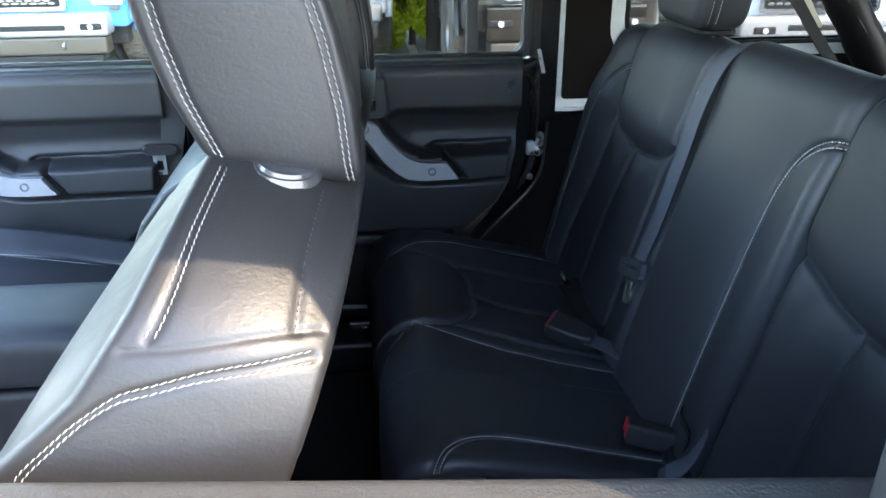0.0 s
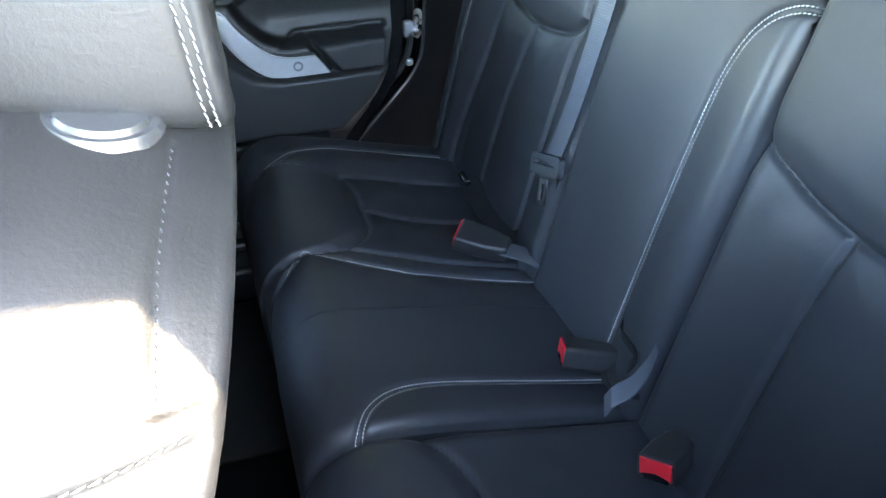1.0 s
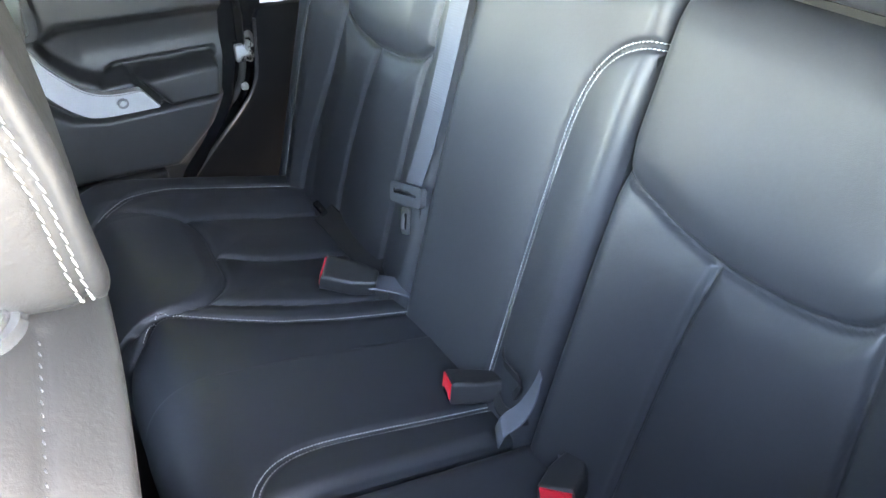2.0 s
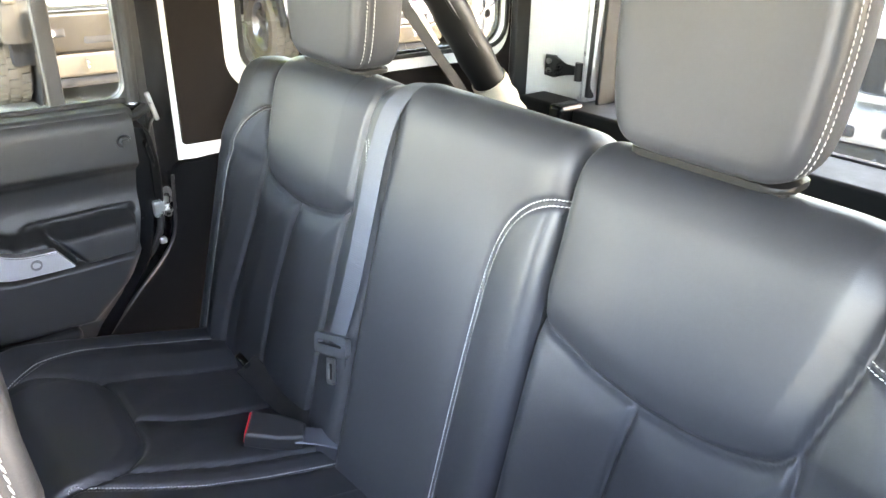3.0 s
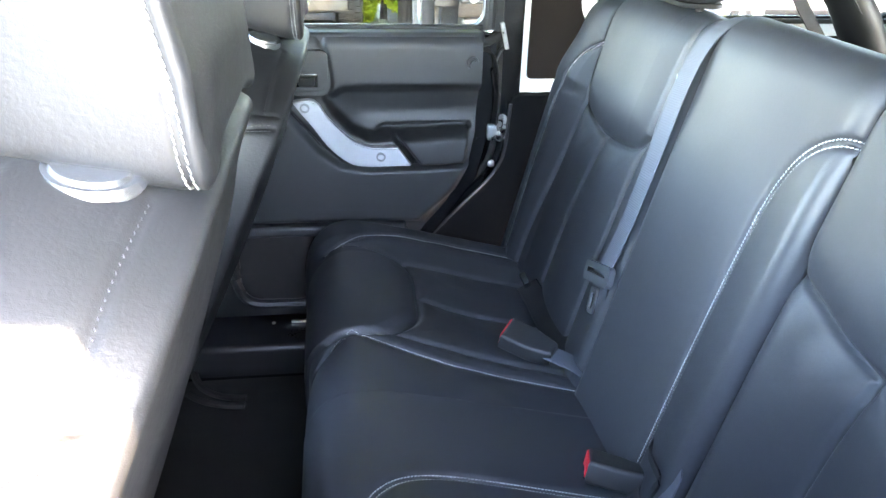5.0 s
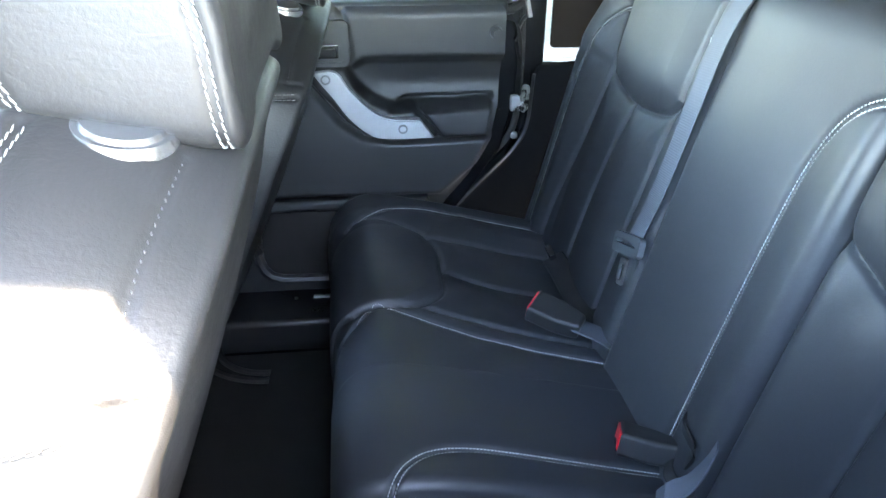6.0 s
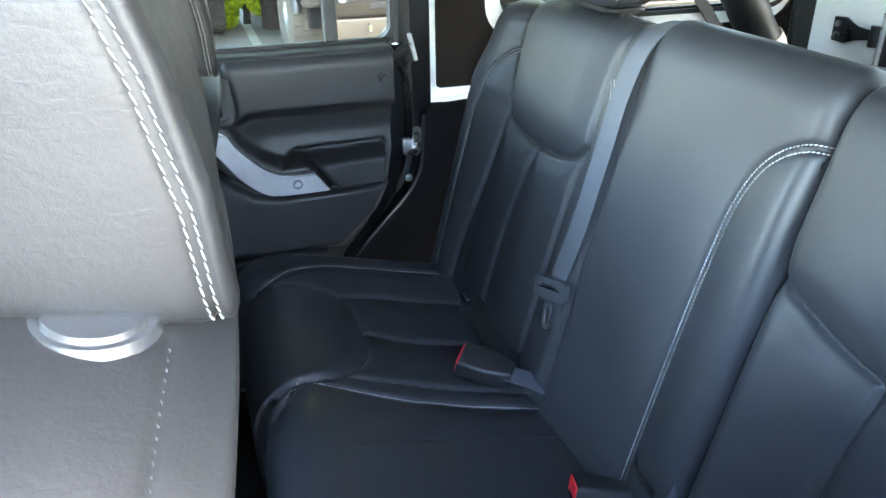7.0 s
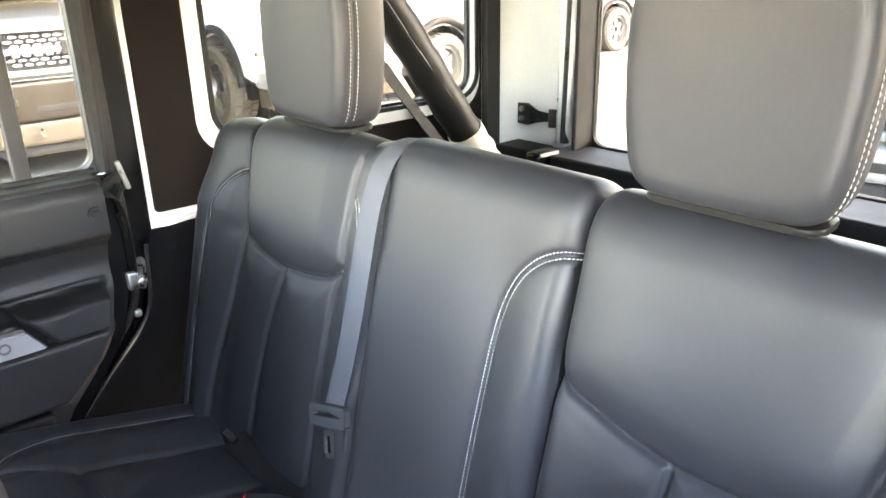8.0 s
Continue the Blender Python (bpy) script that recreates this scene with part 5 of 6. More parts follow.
line = smooth_path([(0.340, -0.158, 0.990), (0.328, -0.164, 0.960), (0.315, -0.161, 0.932), (0.298, -0.154, 0.916), (0.280, -0.164, 0.914)], 0.008)
part("webbing", ribbon(line, [(0.35, 0.75, 0.4)] * len(line), [(-0.7, 0.2, 0.5)] * len(line), 0.026, 0.002), WEBBING, loops)
line = smooth_path([(0.346, -0.090, 0.978), (0.329, -0.102, 0.966), (0.322, -0.130, 0.970), (0.321, -0.150, 0.968), (0.320, -0.142, 0.945), (0.324, -0.128, 0.922)], 0.008)
part("webbing", ribbon(line, [(0.2, 0.5, 0.7)] * len(line), [(-0.9, 0.1, 0.2)] * len(line), 0.012, 0.003), WEBBING_DARK, loops)
line = smooth_path([(0.340, -0.100, 0.925), (0.318, -0.110, 0.922), (0.306, -0.135, 0.921), (0.318, -0.160, 0.918), (0.345, -0.165, 0.912)], 0.008)
part("webbing", ribbon(line, [(0.8, 0.1, 0.5)] * len(line), [(-0.3, 0.1, 0.9)] * len(line), 0.014, 0.003), WEBBING_DARK, loops)

# front passenger's belt on the door pillar
fb = empty("seat_belt", (-0.48, 0.70, 1.0))
tagged(fb, "black front belt with steel tongue against the door pillar", "seat belt")
line = smooth_path([(-0.455, 0.690, 1.66), (-0.458, 0.684, 1.40), (-0.462, 0.676, 1.20), (-0.475, 0.668, 1.12), (-0.485, 0.664, 1.00), (-0.50, 0.664, 0.80), (-0.51, 0.67, 0.66)], 0.02)
part("webbing", ribbon(line, [(1, 0, 0.1)] * len(line), [(0, -1, 0)] * len(line), 0.050, 0.002), WEBBING_DARK, fb)
tg = part("tongue", moved(prism(rounded(-0.527, -0.458, 1.128, 1.150, 0.010), 0.014, 0.004), on_side(0.668)), PLASTIC_SMOOTH, fb, "black tongue bar")
part("blade", moved(framed(rounded(-0.509, -0.484, 1.086, 1.130, 0.003), rounded(-0.503, -0.490, 1.095, 1.116, 0.002), 0.004), on_side(0.660)), ZINC, tg, "steel tongue blade")

# ---- console between the front seats ----
con = empty("centre_console", (-0.6, 0.065, 0.60))
tagged(con, "black centre console with padded leather armrest lid", "console")
part("console_body", box(-0.90, -0.385, -0.015, 0.145, 0.60, 1.008, 0.012, 3), PLASTIC, con)
lid = bmesh.new()
bmesh.ops.create_cube(lid, size=1)
bmesh.ops.subdivide_edges(lid, edges=lid.edges[:], cuts=7, use_grid_fill=True)
for v in lid.verts:
    q = Vector((v.co.x * 0.38, v.co.y * 0.176, v.co.z * 0.082))
    inner = Vector((max(-0.165, min(0.165, q.x)), max(-0.063, min(0.063, q.y)), max(-0.016, min(0.016, q.z))))
    d = q - inner
    v.co = inner + (d.normalized() * 0.025 if d.length > 1e-6 else d)
    v.co.z += 0.008 * (1 - (v.co.x / 0.19) ** 2) * (1 - (v.co.y / 0.088) ** 2) * (v.co.z > 0)
part("armrest_lid", moved(lid, Matrix.Translation((-0.575, 0.065, 1.052))), LEATHER, con, "padded black leather lid")

# ---- floor details ----
mats = empty("floor_mat", (-0.25, 0.45, 0.60))
tagged(mats, "black rubber floor mat with raised ribs", "floor mat")
part("mat", box(-0.42, -0.05, 0.18, 0.60, 0.600, 0.609, 0.003), RUBBER, mats)
for k in range(2):
    r = 0.13 + 0.05 * k
    pts = [(-0.215 - r * math.sin(a) * 0.9, 0.60 - 0.02 * k - r * 0.1 + r * (1 - math.cos(a)) * 0.9 - 0.06, 0.611) for a in np.linspace(0.0, 1.45, 9)]
    part("rib", tube(pts, 0.008, 8, 0.01), RUBBER, mats)
sillstrip = empty("sill_strip", (-0.12, 0.70, 0.672))
tagged(sillstrip, "short steel scuff strip on the door sill", "trim strip")
part("strip", box(-0.130, -0.066, 0.708, 0.716, 0.671, 0.678, 0.002), ZINC, sillstrip)
part("screw", box(-0.172, -0.164, 0.706, 0.714, 0.671, 0.676, 0.002), ZINC, sillstrip)

# ---- cargo space ----
def roll_bar(far):
    thing = empty("roll_bar", (1.05, 0.60 if far else 2 * MID - 0.60, 0.9))
    tagged(thing, "padded black roll bar leg with cream sleeve", "roll bar", "roll bars")
    s = lambda bm: mirror_side(bm, far)
    a, b = Vector((0.665, 0.60, 1.745)), Vector((1.030, 0.60, 1.246))
    part("padding", s(tube([tuple(a), tuple(a.lerp(b, 0.3)), tuple(a.lerp(b, 0.6)), tuple(b)], lambda t: 0.038 + 0.0015 * math.sin(t * 40), 16)), VINYL, thing, "padded black vinyl cover")
    c = b + (b - a).normalized() * 0.02
    part("sleeve", s(tube([tuple(b - (b - a) * 0.06), tuple(b), tuple(c), (1.078, 0.60, 1.18), (1.085, 0.60, 1.12)], lambda t: 0.041 + 0.004 * math.sin(t * 23), 16)), CREAM, thing, "crumpled cream fabric sleeve")
    part("foot", s(tube([(1.085, 0.60, 1.14), (1.092, 0.60, 0.98), (1.095, 0.60, 0.76)], 0.03, 12)), PLASTIC_SMOOTH, thing)
    part("zip_line", s(tube([tuple(a + Vector((-0.02, -0.032, 0))), tuple(a.lerp(b, 0.5) + Vector((-0.02, -0.033, 0))), tuple(b + Vector((-0.02, -0.032, 0.03)))], 0.004, 6)), PLASTIC_SMOOTH, thing)
    return thing


roll_bar(True)
roll_bar(False)
for far in (True, False):
    th = empty("seat_belt", (0.85, 0.58 if far else 2 * MID - 0.58, 1.2))
    tagged(th, "black rear shoulder belt slanting beside the roll bar", "seat belt", "rear shoulder belts")
    line = smooth_path([(0.640, 0.575, 1.66), (0.728, 0.572, 1.50), (0.820, 0.568, 1.375), (0.905, 0.566, 1.27), (0.960, 0.566, 1.19)], 0.02)
    part("webbing", mirror_side(ribbon(line, [(0.75, 0.1, 0.6)] * len(line), [(0.1, -1, 0)] * len(line), 0.024, 0.002), far), WEBBING_DARK, th)
    part("tag", mirror_side(moved(prism([(0.786, 1.444), (0.795, 1.450), (0.850, 1.372), (0.841, 1.366)], 0.002, 0), on_side(0.5745)), far), CREAM, th, "pale cloth tag")
    part("retractor", mirror_side(box(0.94, 1.02, 0.53, 0.60, 1.10, 1.20, 0.01), far), PLASTIC, th)

# hinge and strut of the rear window
hinge = empty("window_hinge", (1.25, 0.60, 1.27))
tagged(hinge, "black rear window hinge bolted to the white corner", "hinge")
part("leaf", moved(prism([(0.672, 1.246), (0.672, 1.296), (0.640, 1.298), (0.606, 1.282), (0.560, 1.280), (0.560, 1.262), (0.606, 1.258), (0.640, 1.244)], 0.008, 0.003), across(1.262)), PLASTIC_SMOOTH, hinge)
for z in (1.260, 1.283):
    bm = bmesh.new()
    bmesh.ops.create_cone(bm, segments=12, radius1=0.007, radius2=0.006, depth=0.008, cap_ends=True)
    part("bolt", moved(bm, Matrix.Translation((1.252, 0.655, z)) @ Euler((0, radians(90), 0)).to_matrix().to_4x4()), ZINC, hinge)
part("knuckle", tube([(1.255, 0.560, 1.250), (1.255, 0.560, 1.292)], 0.010, 12), PLASTIC_SMOOTH, hinge)
strut = empty("gas_strut", (1.26, 0.52, 1.2))
tagged(strut, "black gas strut of the rear window", "strut")
part("cylinder", tube([(1.268, 0.533, 1.215), (1.268, 0.520, 1.742)], 0.011, 12), PLASTIC_SMOOTH, strut)
part("rod", tube([(1.262, 0.552, 1.20), (1.262, 0.542, 1.742)], 0.004, 8), ZINC, strut)
part("ball", tube([(1.262, 0.545, 1.185), (1.262, 0.545, 1.215)], 0.014, 12), ZINC, strut)
latch = empty("tailgate_latch", (1.2, 0.50, 1.15))
tagged(latch, "black tailgate latch housing under the rear window", "latch")
part("housing", box(1.14, 1.22, 0.50, 0.545, 1.08, 1.215, 0.012, 3), JAMB, latch)
part("handle", box(1.10, 1.15, 0.40, 0.49, 1.15, 1.185, 0.010, 3), JAMB, latch)
part("beading", tube([(1.20, 0.74, 1.178), (1.23, 0.62, 1.186), (1.22, 0.54, 1.194)], 0.006, 6), RUBBER, latch)


# ---- the lot outside ----
def lathe(profile, seg=32):
    """A ring about the x axis from (x, r) points."""
    vs, fs = [], []
    n = len(profile)
    for k in range(seg):
        a = 2 * math.pi * k / seg
        vs += [(x, r * math.cos(a), r * math.sin(a)) for x, r in profile]
    for k in range(seg):
        j = (k + 1) % seg
        for i in range(n - 1):
            fs.append((k * n + i, k * n + i + 1, j * n + i + 1, j * n + i))
    return solid(vs, fs)


def wheel(parent, x, y, r, w):
    """A tyre with tread blocks and a spoked rim, on the x axis."""
    at = Matrix.Translation((x, y, r))
    h = w / 2
    bm = lathe([(-h * 0.7, r * 0.58), (-h, r * 0.68), (-h, r * 0.88), (-h * 0.8, r * 0.965), (h * 0.8, r * 0.965), (h, r * 0.88), (h, r * 0.68), (h * 0.7, r * 0.58), (-h * 0.7, r * 0.58)])
    for k in range(30):
        a = 2 * math.pi * k / 30
        for sgn in (-1, 0, 1):
            c = box(sgn * h * 0.58 - h * 0.22, sgn * h * 0.58 + h * 0.22, -0.028, 0.028, r * 0.955, r, 0)
            merge(bm, moved(c, Euler((a + 0.1 * sgn, 0, 0)).to_matrix().to_4x4()))
    tyre = part("tyre", moved(bm, at), TYRE, parent, "knobbly dusty tyre")
    side = 1 if x > 0 else -1
    bm = lathe([(side * h * 0.2, r * 0.12), (side * h * 0.55, r * 0.14), (side * h * 0.55, r * 0.20), (side * h * 0.30, r * 0.24), (side * h * 0.30, r * 0.50), (side * h * 0.75, r * 0.56), (side * h * 0.72, r * 0.60), (-side * h * 0.6, r * 0.58)], 30)
    for k in range(6):
        c = box(side * h * 0.28 - 0.012, side * h * 0.55 + 0.012, -0.035, 0.035, r * 0.16, r * 0.56, 0.006, 1)
        merge(bm, moved(c, Euler((2 * math.pi * k / 6, 0, 0)).to_matrix().to_4x4()))
    part("rim", moved(bm, at), ALLOY, tyre, "spoked alloy rim")
    part("brake_disc", moved(tube([(-side * h * 0.1, 0, 0), (side * h * 0.05, 0, 0)], r * 0.57, 24), at), DARK, tyre)


def truck(name, label, category, m, paint, bumper, drop=0.0, black_arch=False, width=1.95, length=5.2, high=1.85, bonnet=1.12, wr=0.40, mesh=True, boxy=False, tail=False, tall=0.0, reach=0.90, mouth=0.66):
    """A parked truck or off-roader, nose at y = 0 looking towards -y, standing on z = 0."""
    thing = empty(name)
    tagged(thing, label, category, "parked vehicles")
    h = width / 2
    base = wr * 1.05
    cab = 1.35 if boxy else 1.55
    rear_roof = length if boxy else 3.4
    side = [(0.10, base + 0.10), (0.06, bonnet - 0.22), (0.14, bonnet - 0.04), (0.30, bonnet), (cab - 0.25, bonnet + 0.06), (cab + 0.30, high - 0.06), (cab + 0.55, high), (rear_roof - 0.2, high - 0.02), (rear_roof, high - 0.12)]
    side += [(rear_roof + 0.02, base + 0.1)] if boxy else [(3.5, bonnet + 0.12), (length, bonnet + 0.10), (length, base + 0.12)]
    arch = lambda cy: [(cy + (wr + 0.15) * math.cos(a), wr + (wr + 0.15) * math.sin(a)) for a in np.linspace(0.2, math.pi - 0.25, 9)]
    wb0, wb1 = 0.86, length - 1.05
    low = [(wb1 + wr + 0.1, base + 0.02)] + arch(wb1) + [(wb1 - wr - 0.1, base - 0.06), (wb0 + wr + 0.1, base - 0.06)] + arch(wb0)
    outline = side + low
    bm = prism(outline, width - 0.06, 0.05, 3)
    for v in bm.verts:                       # the cab leans in towards the roof
        k = max(0, (v.co.y - bonnet - 0.05) / (high - bonnet))
        v.co.z = (width - 0.06) / 2 + (v.co.z - (width - 0.06) / 2) * (1 - 0.16 * k)
    flip = Matrix(((0, 0, 1, -(width - 0.06) / 2), (1, 0, 0, 0), (0, 1, 0, 0), (0, 0, 0, 1)))
    body = part("body", moved(bm, flip), paint, thing)
    part("underbody", box(-h + 0.12, h - 0.12, 0.3, length - 0.3, base - 0.12, base + 0.3, 0.03), DARK, thing)
    gh = bonnet - 0.10
    grille = part("grille", moved(framed(rounded(-h * mouth, h * mouth, base + 0.24 + tall, gh + 0.04, 0.05), rounded(-h * (mouth - 0.05), h * (mouth - 0.05), base + 0.28 + tall, gh, 0.03), 0.05), across_nose(0.06)), CHROME if mesh else paint, thing, "grille surround")
    part("grille_back", box(-h * (mouth - 0.02), h * (mouth - 0.02), 0.056, 0.09, base + 0.26 + tall, gh + 0.02, 0.01), DARK, grille)
    if mesh:
        z0, z1, n = base + 0.30 + tall, gh - 0.02, 7
        comb = bmesh.new()
        for r in range(n):
            z = z0 + (r + 0.5) * (z1 - z0) / n
            for c in range(-13, 14):
                x = (c + 0.5 * (r % 2)) * h * 0.086
                if abs(x) > h * (mouth - 0.10):
                    continue
                a, b = h * 0.040, (z1 - z0) / n * 0.62
                ring = [(x + a * math.cos(k * math.pi / 3), z + b * 0.62 * math.sin(k * math.pi / 3)) for k in range(6)]
                merge(comb, moved(prism(ring, 0.018, 0.004, 1), across_nose(0.052)))
        part("honeycomb", comb, CHROME, grille, "chromed honeycomb insert", smooth=False)
        part("grille_bar", box(-h * (mouth - 0.06), h * (mouth - 0.06), 0.000, 0.05, (z0 + z1) / 2 - 0.025, (z0 + z1) / 2 + 0.025, 0.012, 3), CHROME, grille)
        part("badge", box(-0.09, 0.09, -0.012, 0.02, (z0 + z1) / 2 - 0.05, (z0 + z1) / 2 + 0.05, 0.02, 3), DARK, grille, "plain dark badge")
    else:
        for k in range(7):
            x = (k - 3) * h * 0.155
            part("grille_bar", box(x - 0.022, x + 0.022, 0.02, 0.07, base + 0.30, gh - 0.04, 0.012, 2), paint, grille)
    for sg in (-1, 1):
        lamp = part("headlight", box(sg * h * 0.79 - 0.16, sg * h * 0.79 + 0.16, 0.02, 0.16, gh - 0.24, gh - 0.02, 0.03, 3), LENS, thing, "clear headlight")
        part("turn_lamp", box(sg * h * 0.86 - 0.05, sg * h * 0.86 + 0.05, 0.012, 0.06, gh - 0.29, gh - 0.25, 0.01), TAN_TONE, lamp)
        bm = moved(box(-0.11, 0.11, -0.155, -0.10, -0.035, 0.035, 0.02, 3), Matrix.Translation((sg * h * 0.64, 0, base + 0.10 + tall * 0.7)))
        fog = part("fog_lamp_bezel", bm, DARK, thing, "dark fog lamp recess")
        part("fog_lamp", tube([(sg * h * 0.64, -0.168, base + 0.10 + tall * 0.7), (sg * h * 0.64, -0.14, base + 0.10 + tall * 0.7)], 0.028, 14), LENS, fog)
        part("mirror", box(sg * (h + 0.12) - 0.10, sg * (h + 0.12) + 0.10, cab + 0.10, cab + 0.22, bonnet + 0.10, bonnet + 0.32, 0.03, 3), paint, thing)
        part("mirror_arm", box(sg * (h + 0.0) - 0.06, sg * (h + 0.0) + 0.06, cab + 0.14, cab + 0.19, bonnet + 0.12, bonnet + 0.16, 0.01), DARK, thing)
        # side glass
        win = [(cab + 0.10, bonnet + 0.12), (cab + 0.42, high - 0.13), (rear_roof - 0.35, high - 0.14), (rear_roof - 0.20, bonnet + 0.14)]
        bm = prism(win, 0.012, 0.004)
        bm = moved(bm, Matrix(((0, 0, 1, 0), (1, 0, 0, 0), (0, 1, 0, 0), (0, 0, 0, 1))))
        for v in bm.verts:
            k = max(0, (v.co.z - bonnet - 0.05) / (high - bonnet))
            v.co.x += sg * ((width - 0.06) / 2 * (1 - 0.16 * k) + 0.004)
        part("side_window", bm, GLASS_DARK_SOLID, thing, "dark side glass")
        for cy in (wb0, wb1):
            wheel_x = sg * (h - 0.12)
            wheel(thing, wheel_x, cy, wr, 0.32)
            part("wheel_well", tube([(sg * (h - 0.31), cy, wr + 0.03), (sg * (h - 0.29), cy, wr + 0.03)], wr + 0.15, 24), DARK, thing, "black wheel well liner")
            pts = [(sg * (h - 0.01), cy + (wr + 0.16) * math.cos(a), wr + (wr + 0.16) * math.sin(a)) for a in np.linspace(0.1, math.pi - 0.1, 13)]
            part("fender_flare", tube(pts, 0.045, 8, 0.06), DARK if boxy or black_arch else paint, thing)
    part("bumper", box(-h * reach, h * reach, -0.14, 0.16, base + 0.03 - drop, base + 0.22 + tall, 0.04, 3), bumper, thing, "front bumper")
    part("valance", box(-h * (reach - 0.04), h * (reach - 0.04), -0.12, 0.16, base - 0.16, base + 0.028 - drop, 0.03, 3), TAN_TONE if mesh else DARK, thing, "lower bumper valance")
    part("skid_plate", box(-h * 0.70, h * 0.70, -0.08, 0.2, base - 0.25, base - 0.162, 0.03, 2), DARK, thing)
    part("bumper_opening", box(-h * 0.40, h * 0.40, -0.147, -0.10, base + 0.09, base + 0.155, 0.02, 2), DARK, thing)
    for sg in (-1, 1):
        bm = tube([(sg * 0.38, -0.145, base - 0.03), (sg * 0.38, -0.20, base - 0.06), (sg * 0.38, -0.145, base - 0.09)], 0.016, 8, 0.02)
        part("tow_hook", bm, CHROME, thing)
    # windscreen
    ws = [(-h * 0.86, bonnet + 0.10), (h * 0.86, bonnet + 0.10), (h * 0.78, high - 0.10), (-h * 0.78, high - 0.10)]
    bm = prism(ws, 0.012, 0.004)
    slope = (0.55) / (high - 0.06 - bonnet - 0.06)
    for v in bm.verts:
        u, w, d = v.co
        v.co = Vector((u, cab - 0.25 + (w - bonnet - 0.06) * slope - 0.01 - d, w))
    part("windscreen", bm, GLASS_DARK_SOLID, thing, "dark windscreen glass")
    if tail:
        yb = rear_roof + 0.02 if boxy else length
        for sg in (-1, 1):
            part("tail_light", box(sg * h * 0.88 - 0.07, sg * h * 0.88 + 0.07, yb - 0.06, yb + 0.03, bonnet - 0.22, bonnet + 0.05, 0.02), TAIL_RED, thing, "red tail light")
        part("rear_bumper", box(-h * 0.95, h * 0.95, yb - 0.08, yb + 0.14, base - 0.04, base + 0.16, 0.04, 3), bumper, thing)
        part("rear_window", box(-h * 0.70, h * 0.70, yb - 0.01, yb + 0.012, bonnet + 0.10, high - 0.22, 0.01), GLASS_DARK_SOLID, thing)
    thing.matrix_basis = m
    return thing


def across_nose(y):
    return Matrix(((1, 0, 0, 0), (0, 0, -1, y), (0, 1, 0, 0), (0, 0, 0, 1)))


GLASS_DARK_SOLID = mat("dark_glazing", (0.02, 0.022, 0.024), 0.06, vary=0.1, vscale=2)
truck("pickup_truck", "blue pickup truck with silver bumper, parked nose towards the car", "truck", pose(-3.56, 7.75, 0, 0, 0, 2), PAINT_BLUE, PAINT_SILVER, wr=0.37, width=2.1, tall=0.04, reach=0.80, mouth=0.40, bonnet=1.05)
truck("pickup_truck", "pickup truck toned taupe for shade, with honeycomb grille and tan valance", "truck", pose(1.78, 6.00, 0), PAINT_SHADE_TAUPE, BUMPER_STEEL, width=1.90, wr=0.48, bonnet=1.30, high=2.0, tall=0.13, reach=0.77, mouth=0.60)
truck("pickup_truck", "white pickup truck with black wheel arches", "truck", pose(4.32, 6.15, 0, 0, 0, -3), PAINT_WHITE, PAINT_SILVER, black_arch=True, width=1.80, wr=0.44, bonnet=1.2, high=1.95)
truck("pickup_truck", "white pickup truck parked beside the blue one", "truck", pose(-0.66, 7.9, 0), PAINT_WHITE, PAINT_SILVER, width=1.90, wr=0.44)
truck("off_roader", "dark grey boxy off-roader with slotted grille", "car", pose(9.40, 7.75, 0, 0, 0, 90), PAINT_GREY, DARK, mesh=False, boxy=True, length=4.0, tail=True)
truck("off_roader", "green off-roader behind the pickup trucks", "car", pose(5.8, 15.0, 0, 0, 0, 95), PAINT_GREEN, DARK, mesh=False, boxy=True, length=4.2, tail=True)
truck("off_roader", "pale off-roader parked tail towards the aisle", "car", pose(15.3, 9.15, 0, 0, 0, 90), PAINT_WHITE, DARK, mesh=False, boxy=True, length=4.3, tail=True)
truck("off_roader", "dark grey off-roader parked behind the car", "car", pose(4.3, 0.6, 0, 0, 0, -84), PAINT_GREY, PAINT_GREY, mesh=False, boxy=True, length=4.3, wr=0.42)


def leaf_cloud(centre, size, count, leaf, seed, gap=0.0):
    """Many small bent leaves in uneven clumps."""
    rng = random.Random(seed)
    clumps = [(Vector([rng.gauss(0, 0.42) * size[i] for i in range(3)]), rng.uniform(0.18, 0.42)) for _ in range(26 if count < 20000 else 90)]
    vs, fs = [], []
    for _ in range(count):
        c, r = rng.choice(clumps)
        d = Vector((rng.gauss(0, 1), rng.gauss(0, 1), rng.gauss(0, 1))).normalized() * r * rng.random() ** 0.4
        p = Vector(centre) + c + Vector((d.x * size[0], d.y * size[1], d.z * size[2]))
        a = Vector((rng.gauss(0, 1), rng.gauss(0, 1), rng.gauss(0, 0.6))).normalized()
        b = a.cross(Vector((rng.gauss(0, 1), rng.gauss(0, 1), rng.gauss(0, 1)))).normalized()
        n = a.cross(b)
        s = leaf * rng.uniform(0.6, 1.3)
        k = len(vs)
        vs += [p - a * s, p + b * s * 0.4 + n * s * 0.12, p + a * s, p - b * s * 0.4 + n * s * 0.12]
        fs += [(k, k + 1, k + 2), (k, k + 2, k + 3)]
    me = bpy.data.meshes.new("leaves")
    me.from_pydata([tuple(v) for v in vs], [], fs)
    return me


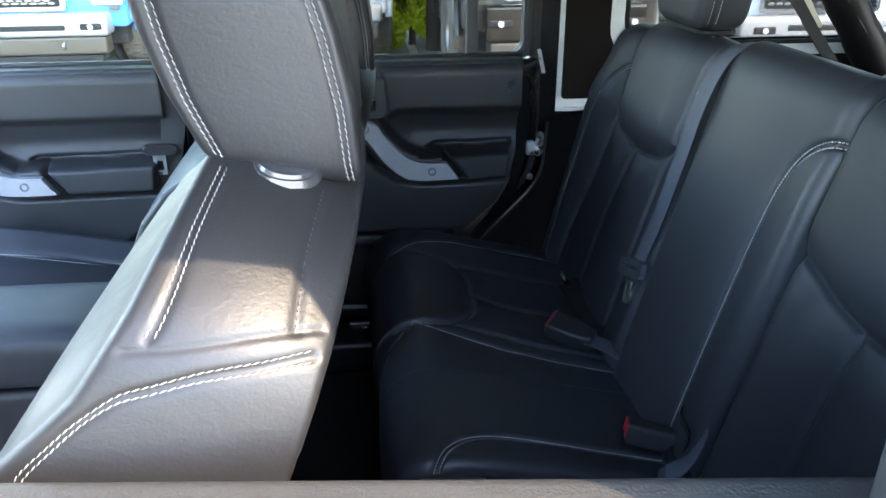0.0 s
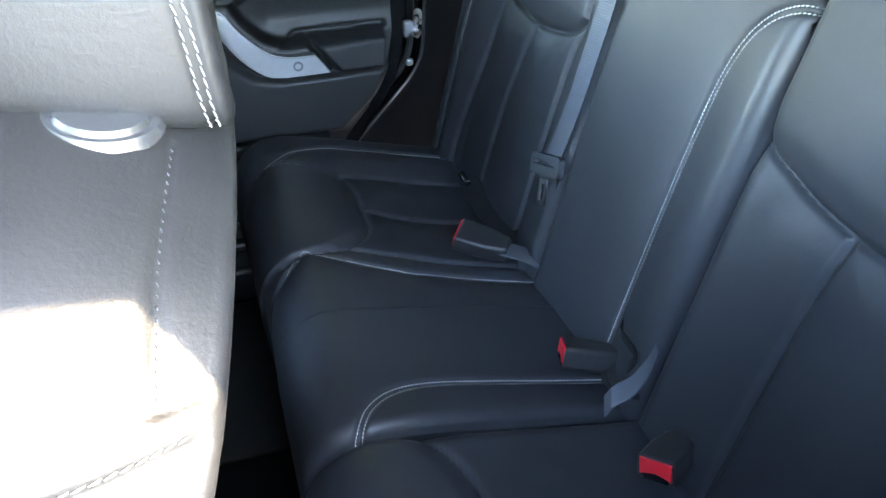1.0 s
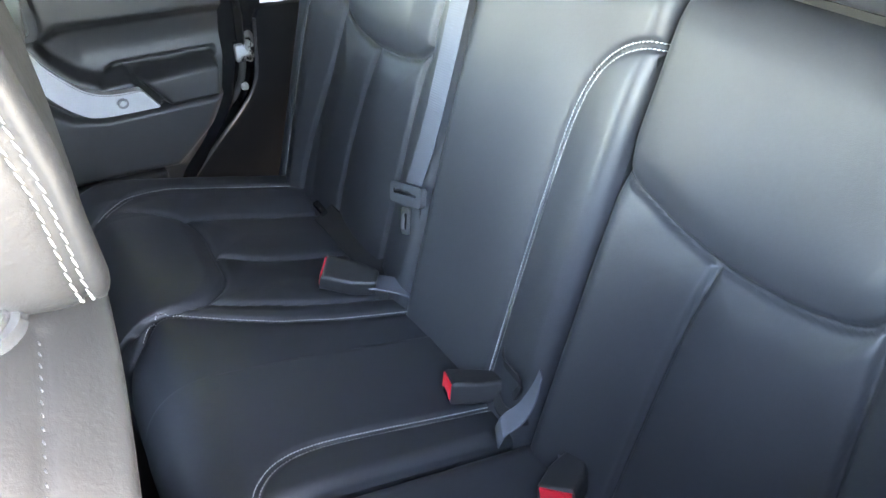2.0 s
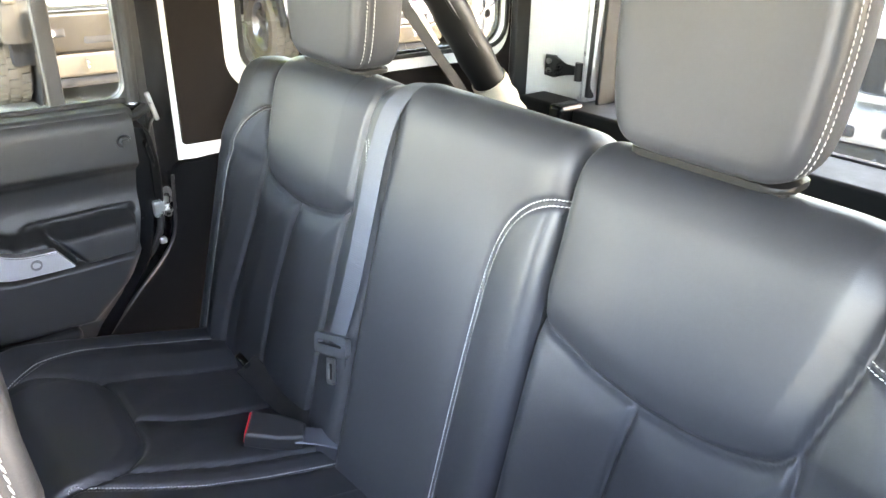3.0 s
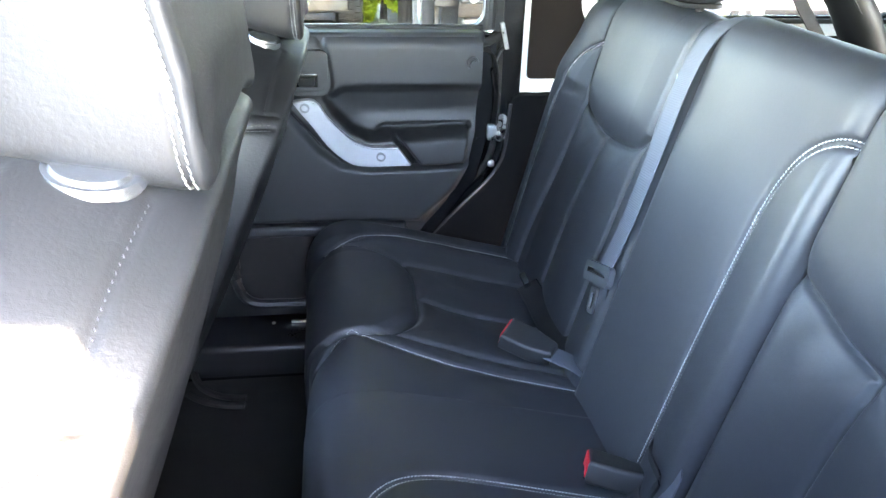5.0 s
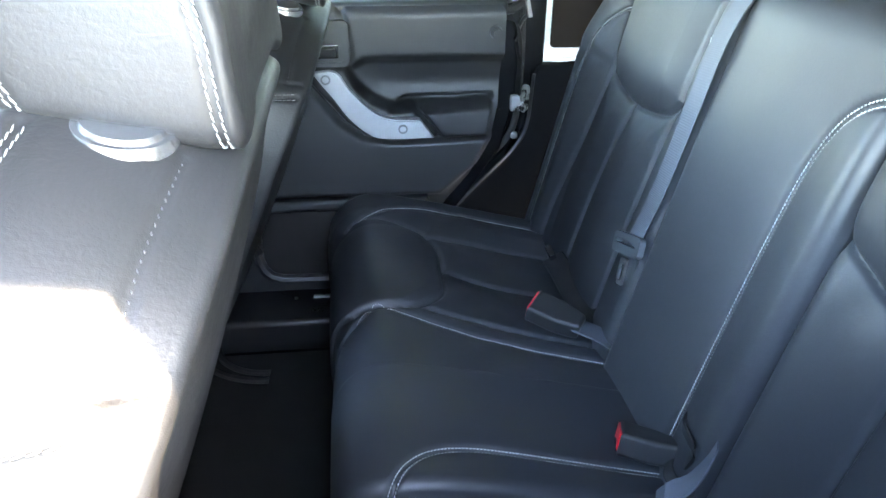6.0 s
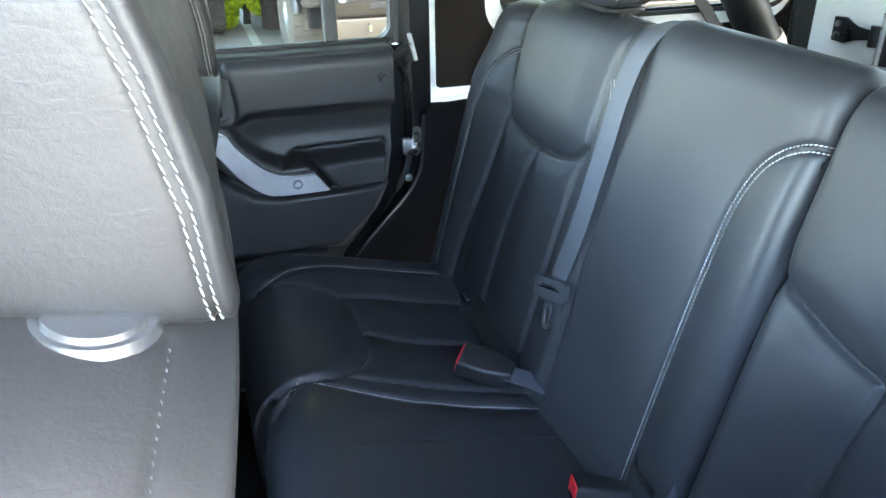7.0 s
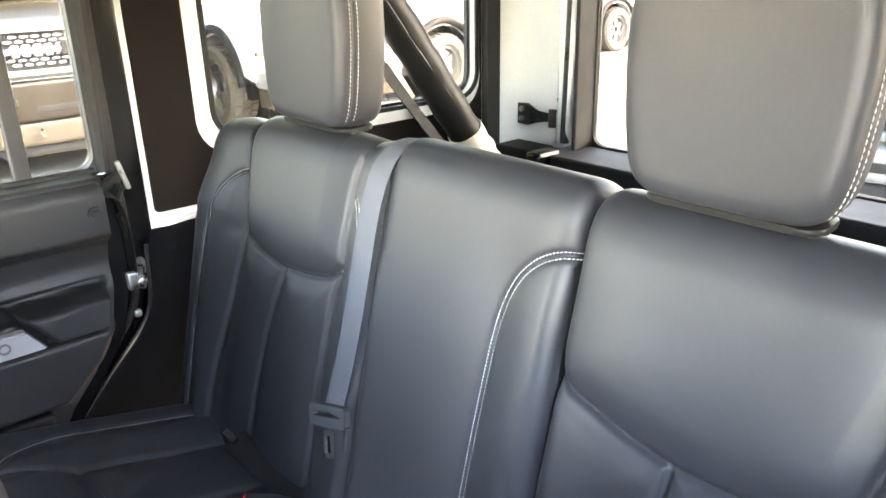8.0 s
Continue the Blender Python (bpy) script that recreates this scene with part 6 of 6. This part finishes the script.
bush = empty("bush", (0.62, 9.3, 0))
tagged(bush, "yellow-green bush in the sun beside the tree", "bush")
part("stem", tube([(0.62, 9.3, 0), (0.64, 9.32, 0.4), (0.66, 9.3, 0.8)], lambda t: 0.05 * (1 - 0.7 * t), 8), BARK, bush)
for k, d in enumerate(((-0.2, 0.1), (0.25, 0.05), (0.05, -0.2))):
    part("branch", tube([(0.65, 9.3, 0.2), (0.65 + d[0], 9.3 + d[1], 0.6), (0.65 + 2 * d[0], 9.3 + 2 * d[1], 1.0)], lambda t: 0.02 * (1 - 0.7 * t), 6), BARK, bush)
link_mesh("crown", leaf_cloud((0.62, 9.3, 0.62), (0.42, 0.42, 0.62), 9000, 0.05, 3), LEAF, bush, "", False)


def tree(x, y, r, top, seed, dark, lean=0.0, leaves=14000, leaf=0.11, wide=0.42):
    rng = random.Random(seed)
    thing = empty("tree", (x, y, 0))
    tagged(thing, "tree with a dark trunk and bright leaves by the lot", "tree", "trees")
    part("trunk", tube([(x, y, 0), (x + 0.01, y, 1.6), (x + 0.04, y, 3.2), (x + 0.06, y - lean * 0.2, top * 0.55)], lambda t: r * (1 + 0.10 * math.exp(-t * 25)) * (1 - 0.4 * t), 14, 0.1), BARK, thing)
    for k in range(6):
        a = 2 * math.pi * k / 6 + rng.random()
        e = (x + math.cos(a) * top * 0.32, y - lean * 0.8 + math.sin(a) * top * 0.32, top * rng.uniform(0.6, 0.85))
        part("limb", tube([(x + 0.05, y, top * 0.36), (x + math.cos(a) * top * 0.15, y + math.sin(a) * top * 0.15, top * 0.55), e], lambda t: r * 0.4 * (1 - 0.8 * t), 8, 0.15), BARK, thing)
    link_mesh("crown", leaf_cloud((x, y - lean, top * 0.74), (top * wide, top * wide, top * 0.26), leaves, leaf, seed + 5), LEAF_DARK if dark else LEAF, thing, "", False)


tree(0.90, 8.9, 0.125, 9.0, 1, False, 2.4, 40000, 0.17, 0.55)
tree(-6.5, 19.0, 0.25, 7.0, 2, True)
tree(3.5, 24.0, 0.28, 8.0, 4, True)
tree(10.5, 26.0, 0.28, 8.0, 6, True)
tree(17.0, 14.0, 0.28, 7.5, 8, True)

# a long low kerbed bed with grass behind the parked row
structure(part("kerb", box(-30, 40, 16.0, 16.2, 0, 0.15, 0.03), mat("pale_kerb_concrete", (0.45, 0.44, 0.41), 0.9, vary=0.15, vscale=3)), "pale concrete kerb at the lot's edge", "kerb")
structure(part("verge", box(-30, 40, 16.2, 60, 0, 0.12, 0.02), mat("dry_grass_verge", (0.16, 0.19, 0.05), 0.95, vary=0.35, vscale=1.2, bump=(("noise", 12, 0.8, 0.03),))), "grass verge behind the lot", "verge")
# parking bay lines
for k, x in enumerate((-4.6, -1.6, 0.6, 3.45, 6.1, 8.9)):
    structure(part("bay_line", box(x - 0.05, x + 0.05, 5.8, 10.6, 0.002, 0.006, 0), mat("worn_line_paint", (0.7, 0.69, 0.62), 0.8, vary=0.25, vscale=2) if k == 0 else bpy.data.materials["worn_line_paint"]), "worn white parking bay line", "marking")
